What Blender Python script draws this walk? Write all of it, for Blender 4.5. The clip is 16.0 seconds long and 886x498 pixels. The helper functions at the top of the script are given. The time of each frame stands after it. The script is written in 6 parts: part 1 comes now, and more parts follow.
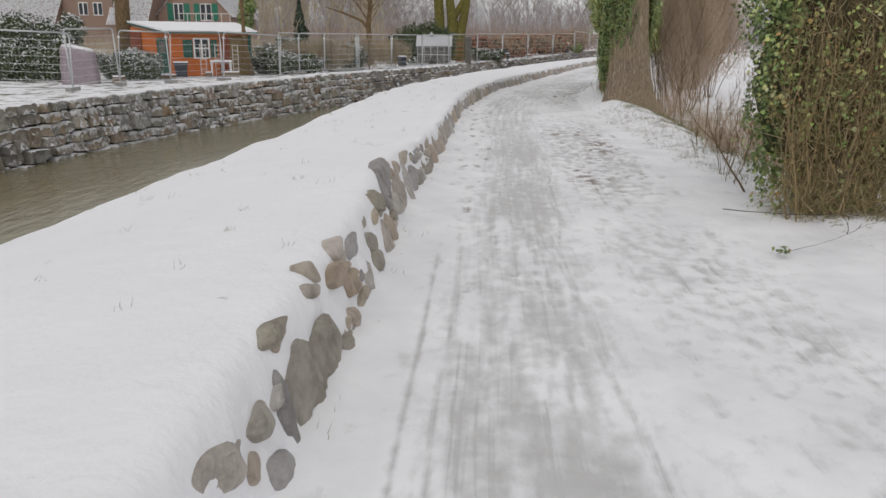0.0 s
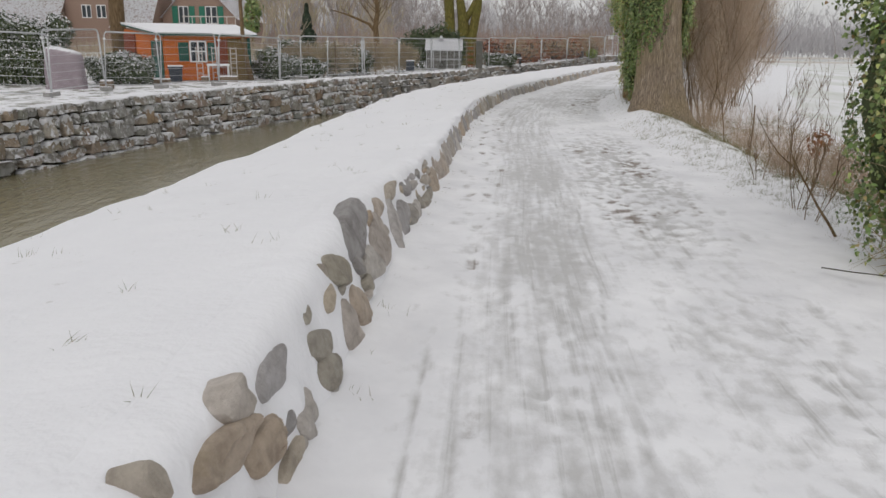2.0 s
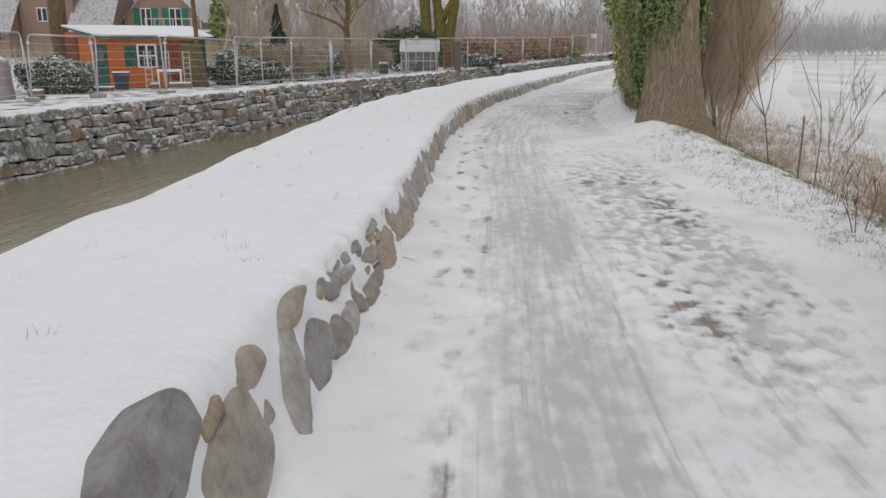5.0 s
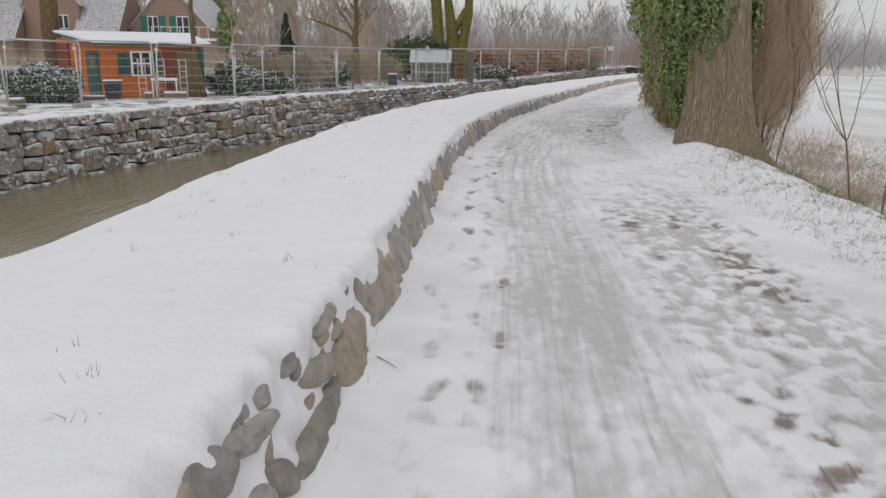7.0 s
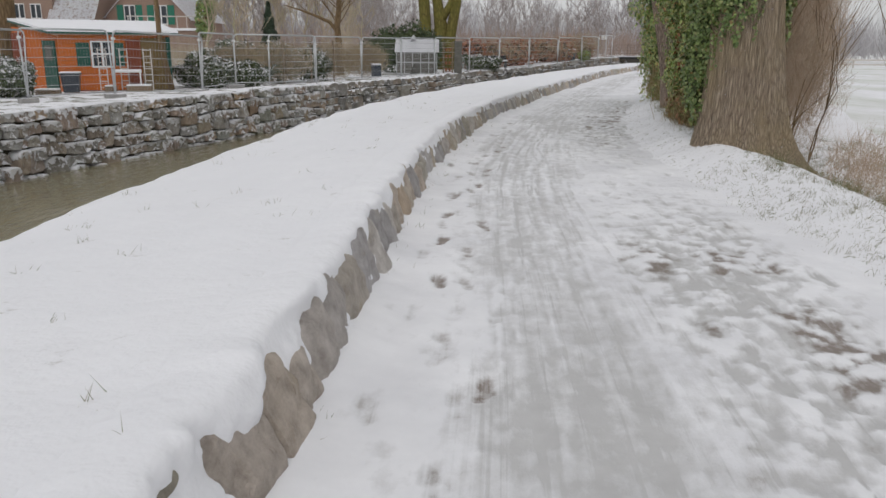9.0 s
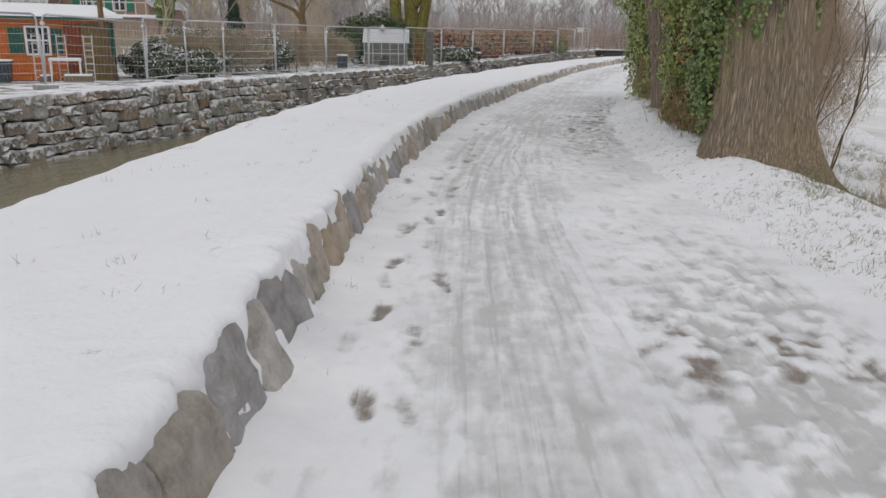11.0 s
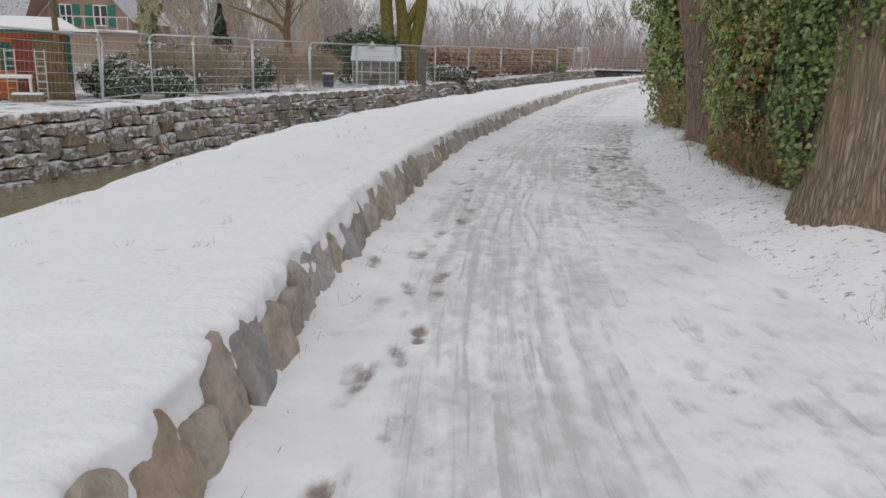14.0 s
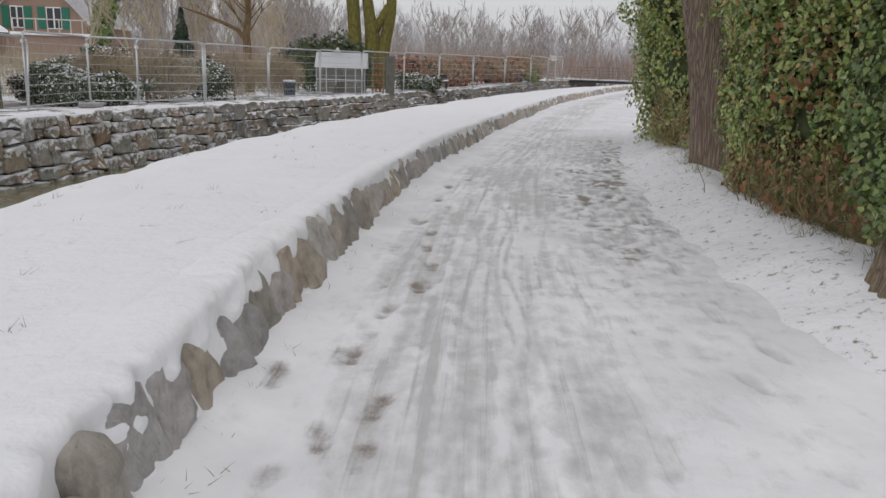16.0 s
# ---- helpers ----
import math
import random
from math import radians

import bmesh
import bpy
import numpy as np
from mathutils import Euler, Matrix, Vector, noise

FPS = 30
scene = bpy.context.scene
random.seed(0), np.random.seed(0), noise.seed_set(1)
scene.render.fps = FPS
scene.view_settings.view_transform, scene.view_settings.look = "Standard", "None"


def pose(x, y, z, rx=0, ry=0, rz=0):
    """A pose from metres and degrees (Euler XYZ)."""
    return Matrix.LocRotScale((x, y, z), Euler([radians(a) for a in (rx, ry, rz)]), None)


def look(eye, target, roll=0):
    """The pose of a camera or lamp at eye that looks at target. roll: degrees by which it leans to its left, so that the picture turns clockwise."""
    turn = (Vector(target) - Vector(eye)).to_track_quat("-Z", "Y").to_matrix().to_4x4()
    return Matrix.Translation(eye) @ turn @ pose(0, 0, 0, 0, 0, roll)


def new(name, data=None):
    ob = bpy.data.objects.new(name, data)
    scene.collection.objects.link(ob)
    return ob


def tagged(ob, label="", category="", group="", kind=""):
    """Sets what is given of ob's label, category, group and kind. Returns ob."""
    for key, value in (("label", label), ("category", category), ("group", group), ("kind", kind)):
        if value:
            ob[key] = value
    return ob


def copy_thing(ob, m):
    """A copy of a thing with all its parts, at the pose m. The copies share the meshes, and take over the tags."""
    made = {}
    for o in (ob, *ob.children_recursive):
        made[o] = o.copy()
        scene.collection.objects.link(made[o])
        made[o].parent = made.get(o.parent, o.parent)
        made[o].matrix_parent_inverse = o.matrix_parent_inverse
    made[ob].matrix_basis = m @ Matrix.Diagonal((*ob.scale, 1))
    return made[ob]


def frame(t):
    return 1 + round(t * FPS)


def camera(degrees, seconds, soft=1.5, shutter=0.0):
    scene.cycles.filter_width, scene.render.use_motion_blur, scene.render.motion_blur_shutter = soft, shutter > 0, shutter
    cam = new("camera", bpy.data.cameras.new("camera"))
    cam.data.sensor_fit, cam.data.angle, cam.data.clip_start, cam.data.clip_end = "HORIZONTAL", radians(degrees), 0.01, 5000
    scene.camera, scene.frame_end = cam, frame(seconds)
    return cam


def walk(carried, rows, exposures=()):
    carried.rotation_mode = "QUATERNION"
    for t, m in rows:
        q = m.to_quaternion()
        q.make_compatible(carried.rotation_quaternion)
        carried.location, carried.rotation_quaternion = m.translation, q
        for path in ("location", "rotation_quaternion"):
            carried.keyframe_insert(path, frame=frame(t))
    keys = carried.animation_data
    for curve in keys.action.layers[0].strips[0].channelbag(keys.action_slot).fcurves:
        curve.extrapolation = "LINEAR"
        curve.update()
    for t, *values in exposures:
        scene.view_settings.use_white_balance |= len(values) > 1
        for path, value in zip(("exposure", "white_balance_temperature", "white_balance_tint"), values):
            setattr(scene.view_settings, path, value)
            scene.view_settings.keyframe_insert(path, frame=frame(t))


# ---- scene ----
cam = camera(60.5, 16.0, soft=1.5)
PATH = [
    (0, (-0.086, -7.484, 1.75), (-0.11, -5.556, 1.216), 0.5),
    (0.5, (-0.041, -6.961, 1.736), (-0.082, -5.035, 1.2), 0.3),
    (1, (-0.064, -6.434, 1.702), (-0.101, -4.507, 1.17), 0.5),
    (1.5, (-0.013, -5.891, 1.686), (-0.061, -3.963, 1.16), 0.6),
    (2, (-0.016, -5.335, 1.681), (-0.067, -3.405, 1.159), 0.7),
    (2.5, (0.015, -4.797, 1.682), (-0.031, -2.867, 1.16), 0.6),
    (3, (0.037, -4.283, 1.677), (-0.007, -2.355, 1.147), 0.3),
    (3.5, (0.023, -3.749, 1.673), (-0.001, -1.823, 1.134), 0.1),
    (4, (0.053, -3.232, 1.663), (0.028, -1.307, 1.12), -0.3),
    (4.5, (0.037, -2.685, 1.652), (0.036, -0.759, 1.115), -0.2),
    (4.7, (0.06, -2.492, 1.658), (0.059, -0.563, 1.128), -0.1),
    (6.8, (0.111, -0.25, 1.554), (0.089, 1.689, 1.065), 0.9),
    (7, (0.151, -0.114, 1.568), (0.118, 1.825, 1.078), 0.6),
    (7.5, (0.18, 0.366, 1.563), (0.136, 2.304, 1.07), 0.4),
    (8, (0.199, 0.854, 1.542), (0.179, 2.79, 1.043), 0.4),
    (8.2, (0.232, 1.064, 1.534), (0.211, 3.0, 1.036), 0.4),
    (10.3, (0.443, 3.251, 1.492), (0.477, 5.175, 0.949), 0.8),
    (10.5, (0.473, 3.439, 1.469), (0.515, 5.366, 0.933), 0.9),
    (11, (0.511, 3.9, 1.486), (0.569, 5.827, 0.954), 1.1),
    (11.5, (0.509, 4.355, 1.482), (0.594, 6.285, 0.965), 1.3),
    (12, (0.567, 4.788, 1.467), (0.646, 6.722, 0.966), 1.3),
    (12.5, (0.564, 5.262, 1.444), (0.65, 7.2, 0.956), 1.5),
    (13, (0.608, 5.693, 1.453), (0.68, 7.633, 0.971), 1.5),
    (13.5, (0.63, 6.172, 1.45), (0.696, 8.112, 0.967), 1.5),
    (14, (0.662, 6.674, 1.447), (0.734, 8.612, 0.961), 1.5),
    (14.5, (0.704, 7.147, 1.459), (0.768, 9.088, 0.98), 1.3),
    (15, (0.714, 7.691, 1.428), (0.804, 9.631, 0.952), 1.3),
    (15.5, (0.805, 8.163, 1.433), (0.902, 10.105, 0.966), 1.4),
    (16, (0.879, 8.66, 1.425), (1.023, 10.6, 0.961), 2.0),
]
walk(cam, [(t, look(eye, target, roll)) for t, eye, target, roll in PATH], [(0.0, 0.0, 6610, 10), (2.5, 0.0, 6590, 10), (4.5, 0.0, 6530, 10), (8.0, 0.0, 6520, 10), (10.5, 0.0, 6480, 10), (16.0, 0.0, 6480, 11)])
SKY = 0.128

# ---- world and light: a bright overcast winter day ----
world = bpy.data.worlds.new("overcast_sky")
scene.world = world
world.use_nodes = True
wn, wl = world.node_tree.nodes, world.node_tree.links
sky = wn.new("ShaderNodeTexSky")
sky.sky_type, sky.sun_disc = "NISHITA", False
sky.sun_elevation, sky.sun_rotation = radians(50), radians(186)
sky.air_density, sky.dust_density = 1.0, 3.0
pale = wn.new("ShaderNodeHueSaturation")
pale.inputs["Saturation"].default_value = 0.16
wl.new(sky.outputs[0], pale.inputs["Color"])
cloud = wn.new("ShaderNodeMix")
cloud.data_type = "RGBA"
cloud.inputs[0].default_value = 0.6
cloud.inputs[7].default_value = (5.65, 5.7, 5.8, 1)
wl.new(pale.outputs[0], cloud.inputs[6])
wl.new(cloud.outputs[2], wn["Background"].inputs[0])
wn["Background"].inputs[1].default_value = SKY
sun = new("sun", bpy.data.lights.new("sun", "SUN"))
sun.data.energy, sun.data.angle, sun.data.color = 0.25, radians(40), (1.0, 0.97, 0.93)
sun.matrix_world = look((-1, -10, 12), (0, 0, 0))


# ---- small tools ----
def curve_at(table, y):
    """A smooth x for y along a table of (y, x)."""
    ys, xs = [p[0] for p in table], [p[1] for p in table]
    if y <= ys[0]:
        return xs[0] + (xs[1] - xs[0]) / (ys[1] - ys[0]) * (y - ys[0])
    if y >= ys[-1]:
        return xs[-1] + (xs[-1] - xs[-2]) / (ys[-1] - ys[-2]) * (y - ys[-1])
    i = next(k for k in range(len(ys) - 1) if ys[k] <= y <= ys[k + 1])

    def slope(k):
        a, b = max(k - 1, 0), min(k + 1, len(ys) - 1)
        return (xs[b] - xs[a]) / (ys[b] - ys[a])
    h = ys[i + 1] - ys[i]
    u = (y - ys[i]) / h
    return ((2 * u**3 - 3 * u**2 + 1) * xs[i] + (u**3 - 2 * u**2 + u) * h * slope(i)
            + (-2 * u**3 + 3 * u**2) * xs[i + 1] + (u**3 - u**2) * h * slope(i + 1))


def fbm(x, y, z=0.0, octaves=3):
    return noise.fractal(Vector((x, y, z)), 1.0, 2.0, octaves)


def ramp(a, b, v):
    u = min(1.0, max(0.0, (v - a) / (b - a)))
    return u * u * (3 - 2 * u)


def part(name, bm, material, parent=None, label="", smooth=False):
    """Links a bmesh as one mesh object, under a thing or a part."""
    me = bpy.data.meshes.new(name)
    if smooth:
        for f in bm.faces:
            f.smooth = True
    bm.to_mesh(me)
    bm.free()
    for m in (material if isinstance(material, (list, tuple)) else [material]):
        me.materials.append(m)
    ob = new(name, me)
    if parent is not None:
        ob.parent = parent
    if label:
        ob["label"] = label
    return ob


def from_lists(name, verts, faces, material, parent=None, smooth=False, slots=None, label=""):
    me = bpy.data.meshes.new(name)
    me.from_pydata(verts, [], faces)
    for m in (material if isinstance(material, (list, tuple)) else [material]):
        me.materials.append(m)
    if smooth:
        me.polygons.foreach_set("use_smooth", [True] * len(me.polygons))
    if slots is not None:
        me.polygons.foreach_set("material_index", slots)
    me.update()
    ob = new(name, me)
    if parent is not None:
        ob.parent = parent
    if label:
        ob["label"] = label
    return ob


def thing(name, m, label, category, group="", kind=""):
    e = new(name)
    e.empty_display_size = 0.2
    e.matrix_world = m
    return tagged(e, label, category, group, kind)


def box(bm, x0, y0, z0, x1, y1, z1, bevel=0.0, m=None):
    """Adds a box, bevelled where asked, placed by m."""
    r = bmesh.ops.create_cube(bm, size=1.0)
    vs = r["verts"]
    for v in vs:
        v.co = Vector(((x0 + x1) / 2 + v.co.x * (x1 - x0), (y0 + y1) / 2 + v.co.y * (y1 - y0), (z0 + z1) / 2 + v.co.z * (z1 - z0)))
    if bevel > 0:
        es = list({e for v in vs for e in v.link_edges})
        r2 = bmesh.ops.bevel(bm, geom=es, offset=bevel, segments=2, affect="EDGES", profile=0.6)
        vs = list({v for f in r2["faces"] for v in f.verts} | {v for v in vs if v.is_valid})
    if m is not None:
        bmesh.ops.transform(bm, matrix=m, verts=vs)
    return vs


def tube(bm, pts, radii, sides=8, cap=True, lump=0.0, seed=0.0, ridges=0, depth=0.0):
    """Adds a tapered tube through pts; lump and ridges roughen it."""
    rings = []
    n = len(pts)
    up = Vector((0.31, 0.9, 0.23)).normalized()
    for i, p in enumerate(pts):
        p = Vector(p)
        d = (Vector(pts[min(i + 1, n - 1)]) - Vector(pts[max(i - 1, 0)])).normalized()
        u = d.cross(up)
        if u.length < 1e-3:
            u = d.cross(Vector((1, 0, 0)))
        u.normalize()
        w = d.cross(u)
        ring = []
        for k in range(sides):
            a = 2 * math.pi * k / sides
            r = radii[i]
            if lump:
                r *= 1 + lump * noise.noise(Vector((math.cos(a) * 1.6 + seed, math.sin(a) * 1.6, p.z * 0.9 + seed)))
            if ridges:
                r += depth * noise.noise(Vector((math.cos(a) * ridges, math.sin(a) * ridges, p.z * 1.1 + seed)))
            ring.append(bm.verts.new(p + u * (math.cos(a) * r) + w * (math.sin(a) * r)))
        rings.append(ring)
    for a, b in zip(rings, rings[1:]):
        for k in range(sides):
            bm.faces.new((a[k], a[(k + 1) % sides], b[(k + 1) % sides], b[k]))
    if cap:
        bm.faces.new(list(reversed(rings[0])))
        bm.faces.new(rings[-1])


def branchy(bm, base, direction, length, radius, levels, rng, sides=5, spread=0.6, kids=(2, 4), droop=0.05):
    """A limb that forks into thinner ones."""
    n = 5
    p, d = Vector(base), Vector(direction).normalized()
    pts = [p.copy()]
    for _ in range(n):
        d = (d + Vector((rng.uniform(-1, 1), rng.uniform(-1, 1), rng.uniform(-0.6, 0.9))) * 0.16 + Vector((0, 0, droop))).normalized()
        p = p + d * (length / n)
        pts.append(p.copy())
    tube(bm, pts, [radius * (1 - 0.7 * i / n) for i in range(n + 1)], sides, cap=False)
    if levels <= 0:
        return
    for _ in range(rng.randint(*kids)):
        i = rng.randint(2, n)
        q = Vector((rng.uniform(-1, 1), rng.uniform(-1, 1), rng.uniform(-0.2, 1)))
        branchy(bm, pts[i], d * (1 - spread) + q * spread, length * rng.uniform(0.45, 0.75), max(radius * 0.5, 0.004), levels - 1, rng, max(3, sides - 1), spread, kids, droop)


# ---- materials ----
def material(name, rough=0.8, metal=0.0, spec=0.4):
    m = bpy.data.materials.new(name)
    m.use_nodes = True
    b = m.node_tree.nodes["Principled BSDF"]
    b.inputs["Roughness"].default_value, b.inputs["Metallic"].default_value = rough, metal
    b.inputs["Specular IOR Level"].default_value = spec
    return m


def node(m, kind, **values):
    n = m.node_tree.nodes.new(kind)
    for k, v in values.items():
        n.inputs[k.replace("_", " ")].default_value = v
    return n


def join(m, a, b):
    m.node_tree.links.new(a, b)


def coords(m, scale=(1, 1, 1), which="Object"):
    t = m.node_tree.nodes.new("ShaderNodeTexCoord")
    mp = node(m, "ShaderNodeMapping", Scale=scale)
    join(m, t.outputs[which], mp.inputs["Vector"])
    return mp.outputs[0]


def grain(m, vec, scale, detail=4.0, rough=0.6):
    n = node(m, "ShaderNodeTexNoise", Scale=scale, Detail=detail, Roughness=rough)
    join(m, vec, n.inputs["Vector"])
    return n.outputs["Fac"]


def steps(m, fac, stops):
    r = m.node_tree.nodes.new("ShaderNodeValToRGB")
    e = r.color_ramp.elements
    while len(e) < len(stops):
        e.new(0.5)
    for el, (p, c) in zip(e, stops):
        el.position = p
        el.color = (*c, 1) if len(c) == 3 else c
    join(m, fac, r.inputs["Fac"])
    return r.outputs["Color"]


def grey(m, fac, lo, hi):
    return steps(m, fac, [(lo, (0, 0, 0)), (hi, (1, 1, 1))])


def blend(m, fac, a, b, mode="MIX"):
    n = m.node_tree.nodes.new("ShaderNodeMix")
    n.data_type, n.blend_type = "RGBA", mode
    for s, v in ((0, fac), (6, a), (7, b)):
        if isinstance(v, (int, float)):
            n.inputs[s].default_value = v
        elif isinstance(v, tuple):
            n.inputs[s].default_value = (*v, 1)
        else:
            join(m, v, n.inputs[s])
    return n.outputs[2]


def maths(m, op, a, b=0.0):
    n = m.node_tree.nodes.new("ShaderNodeMath")
    n.operation = op
    for s, v in ((0, a), (1, b)):
        if isinstance(v, (int, float)):
            n.inputs[s].default_value = v
        else:
            join(m, v, n.inputs[s])
    return n.outputs[0]


def paint(m, color, rough=None):
    b = m.node_tree.nodes["Principled BSDF"]
    if isinstance(color, tuple):
        b.inputs["Base Color"].default_value = (*color, 1)
    else:
        join(m, color, b.inputs["Base Color"])
    if rough is not None:
        join(m, rough, b.inputs["Roughness"])


def relief(m, height, strength=0.4, distance=0.02):
    n = node(m, "ShaderNodeBump", Strength=strength, Distance=distance)
    join(m, height, n.inputs["Height"])
    join(m, n.outputs[0], m.node_tree.nodes["Principled BSDF"].inputs["Normal"])


def facing_up(m, lo, hi, wob=0.25, scale=9.0):
    """How far a surface faces the sky, broken up by noise: where snow lies."""
    g = m.node_tree.nodes.new("ShaderNodeNewGeometry")
    s = m.node_tree.nodes.new("ShaderNodeSeparateXYZ")
    join(m, g.outputs["Normal"], s.inputs[0])
    n = grain(m, g.outputs["Position"], scale)
    v = maths(m, "ADD", s.outputs["Z"], maths(m, "MULTIPLY", maths(m, "SUBTRACT", n, 0.5), wob * 4))
    return grey(m, v, lo, hi)


SNOW_A, SNOW_B = (0.80, 0.80, 0.83), (0.88, 0.88, 0.90)


def snow_material(name="snow", dark=None, lo=0.62, hi=0.72, scale=3.0):
    """Snow, with patches of what lies below showing through."""
    m = material(name, 0.75, 0, 0.3)
    vec = coords(m)
    col = blend(m, grain(m, vec, 1.3, 5), SNOW_A, SNOW_B)
    h = grain(m, vec, 14, 3, 0.5)
    if dark:
        spots = grey(m, grain(m, vec, scale, 8, 0.7), lo, hi)
        col = blend(m, spots, col, dark)
        h = maths(m, "SUBTRACT", h, maths(m, "MULTIPLY", spots, 0.6))
    paint(m, col)
    relief(m, maths(m, "ADD", h, maths(m, "MULTIPLY", grain(m, vec, 3.6, 4, 0.55), 3.0)), 0.32, 0.035)
    return m


def stone_material(name, tones, cling=(0.84, 0.95), per_island=False, up=(0.62, 0.80, 0.20)):
    """Rough stone, each piece its own tone; snow clings to the upper rim of a piece."""
    m = material(name, 0.72, 0, 0.4)
    vec = coords(m)
    if per_island:
        pick = m.node_tree.nodes.new("ShaderNodeNewGeometry").outputs["Random Per Island"]
    else:
        pick = m.node_tree.nodes.new("ShaderNodeObjectInfo").outputs["Random"]
    place = m.node_tree.nodes.new("ShaderNodeNewGeometry").outputs["Position"]
    base = steps(m, pick, [(i / max(1, len(tones) - 1), c) for i, c in enumerate(tones)])
    g = grain(m, place, 7, 8, 0.68)
    col = blend(m, 0.7, base, steps(m, g, [(0.34, (0.52, 0.49, 0.46)), (0.5, (0.95, 0.93, 0.90)), (0.68, (1.35, 1.35, 1.35))]), "MULTIPLY")
    lich = grey(m, grain(m, place, 2.6, 5), 0.60, 0.70)
    col = blend(m, maths(m, "MULTIPLY", lich, 0.3), col, (0.29, 0.225, 0.11))
    snow = facing_up(m, up[0], up[1], up[2], 11)
    if not per_island:
        t = m.node_tree.nodes.new("ShaderNodeTexCoord")
        s = m.node_tree.nodes.new("ShaderNodeSeparateXYZ")
        join(m, t.outputs["Generated"], s.inputs[0])
        v = maths(m, "ADD", s.outputs["Z"], maths(m, "MULTIPLY", maths(m, "SUBTRACT", grain(m, place, 8, 4, 0.6), 0.5), 1.9))
        snow = maths(m, "MAXIMUM", snow, grey(m, v, *cling))
    paint(m, blend(m, snow, col, SNOW_A))
    relief(m, maths(m, "ADD", maths(m, "MULTIPLY", g, 1.5), maths(m, "ADD", grain(m, place, 32, 6, 0.7), maths(m, "MULTIPLY", snow, 1.2))), 0.8, 0.03)
    return m


def plain_material(name, a, b, scale=8.0, rough=0.7, stretch=(1, 1, 1), bump=0.2, snow=False, metal=0.0, dist=0.01):
    m = material(name, rough, metal)
    vec = coords(m, stretch)
    g = grain(m, vec, scale, 6, 0.6)
    col = blend(m, grey(m, g, 0.3, 0.7), a, b)
    if snow:
        col = blend(m, facing_up(m, 0.5, 0.75, 0.15), col, SNOW_A)
    paint(m, col)
    relief(m, grain(m, vec, scale * 4, 4), bump, dist)
    return m


def path_material():
    """Trodden snow: grey slush where it is worn, bicycle tracks, brown where the gravel shows."""
    m = material("trodden_snow", 0.7, 0, 0.4)
    worn = m.node_tree.nodes.new("ShaderNodeAttribute")
    worn.attribute_name = "wear"
    gravel = m.node_tree.nodes.new("ShaderNodeAttribute")
    gravel.attribute_name = "gravel"
    vec = coords(m)
    lines = grain(m, coords(m, (16, 0.35, 1), "UV"), 1.0, 3, 0.6)
    fine = grain(m, coords(m, (1, 0.6, 1), "UV"), 9.0, 6, 0.7)
    w = maths(m, "ADD", worn.outputs["Fac"], maths(m, "MULTIPLY", maths(m, "SUBTRACT", fine, 0.5), 1.5))
    track = maths(m, "MULTIPLY", grey(m, lines, 0.54, 0.66), grey(m, worn.outputs["Fac"], 0.15, 0.5))
    w = maths(m, "ADD", w, maths(m, "MULTIPLY", track, 0.45))
    wear = grey(m, w, 0.16, 1.02)
    snow = blend(m, grey(m, grain(m, vec, 1.1, 5), 0.35, 0.65), (0.75, 0.75, 0.775), SNOW_B)
    slush = blend(m, grain(m, vec, 7, 5), (0.45, 0.445, 0.445), (0.62, 0.615, 0.615))
    slush = blend(m, grey(m, maths(m, "ADD", gravel.outputs["Fac"], maths(m, "MULTIPLY", maths(m, "SUBTRACT", fine, 0.5), 1.2)), 0.35, 0.8), slush, (0.24, 0.20, 0.175))
    paint(m, blend(m, wear, snow, slush), steps(m, wear, [(0.0, (0.75, 0.75, 0.75)), (1.0, (0.5, 0.5, 0.5))]))
    bump = maths(m, "SUBTRACT", maths(m, "MULTIPLY", grain(m, vec, 16, 6, 0.65), 0.6), maths(m, "MULTIPLY", wear, 0.8))
    relief(m, bump, 0.4, 0.02)
    return m


def water_material():
    m = material("brown_river_water", 0.09, 0, 0.5)
    vec = coords(m, (1.0, 0.35, 1))
    paint(m, blend(m, grain(m, vec, 0.6, 3), (0.20, 0.175, 0.105), (0.27, 0.24, 0.15)))
    h = maths(m, "ADD", grain(m, coords(m, (3.2, 1.1, 1)), 1.2, 4), maths(m, "MULTIPLY", grain(m, vec, 9, 3), 0.25))
    relief(m, h, 0.35, 0.12)
    return m


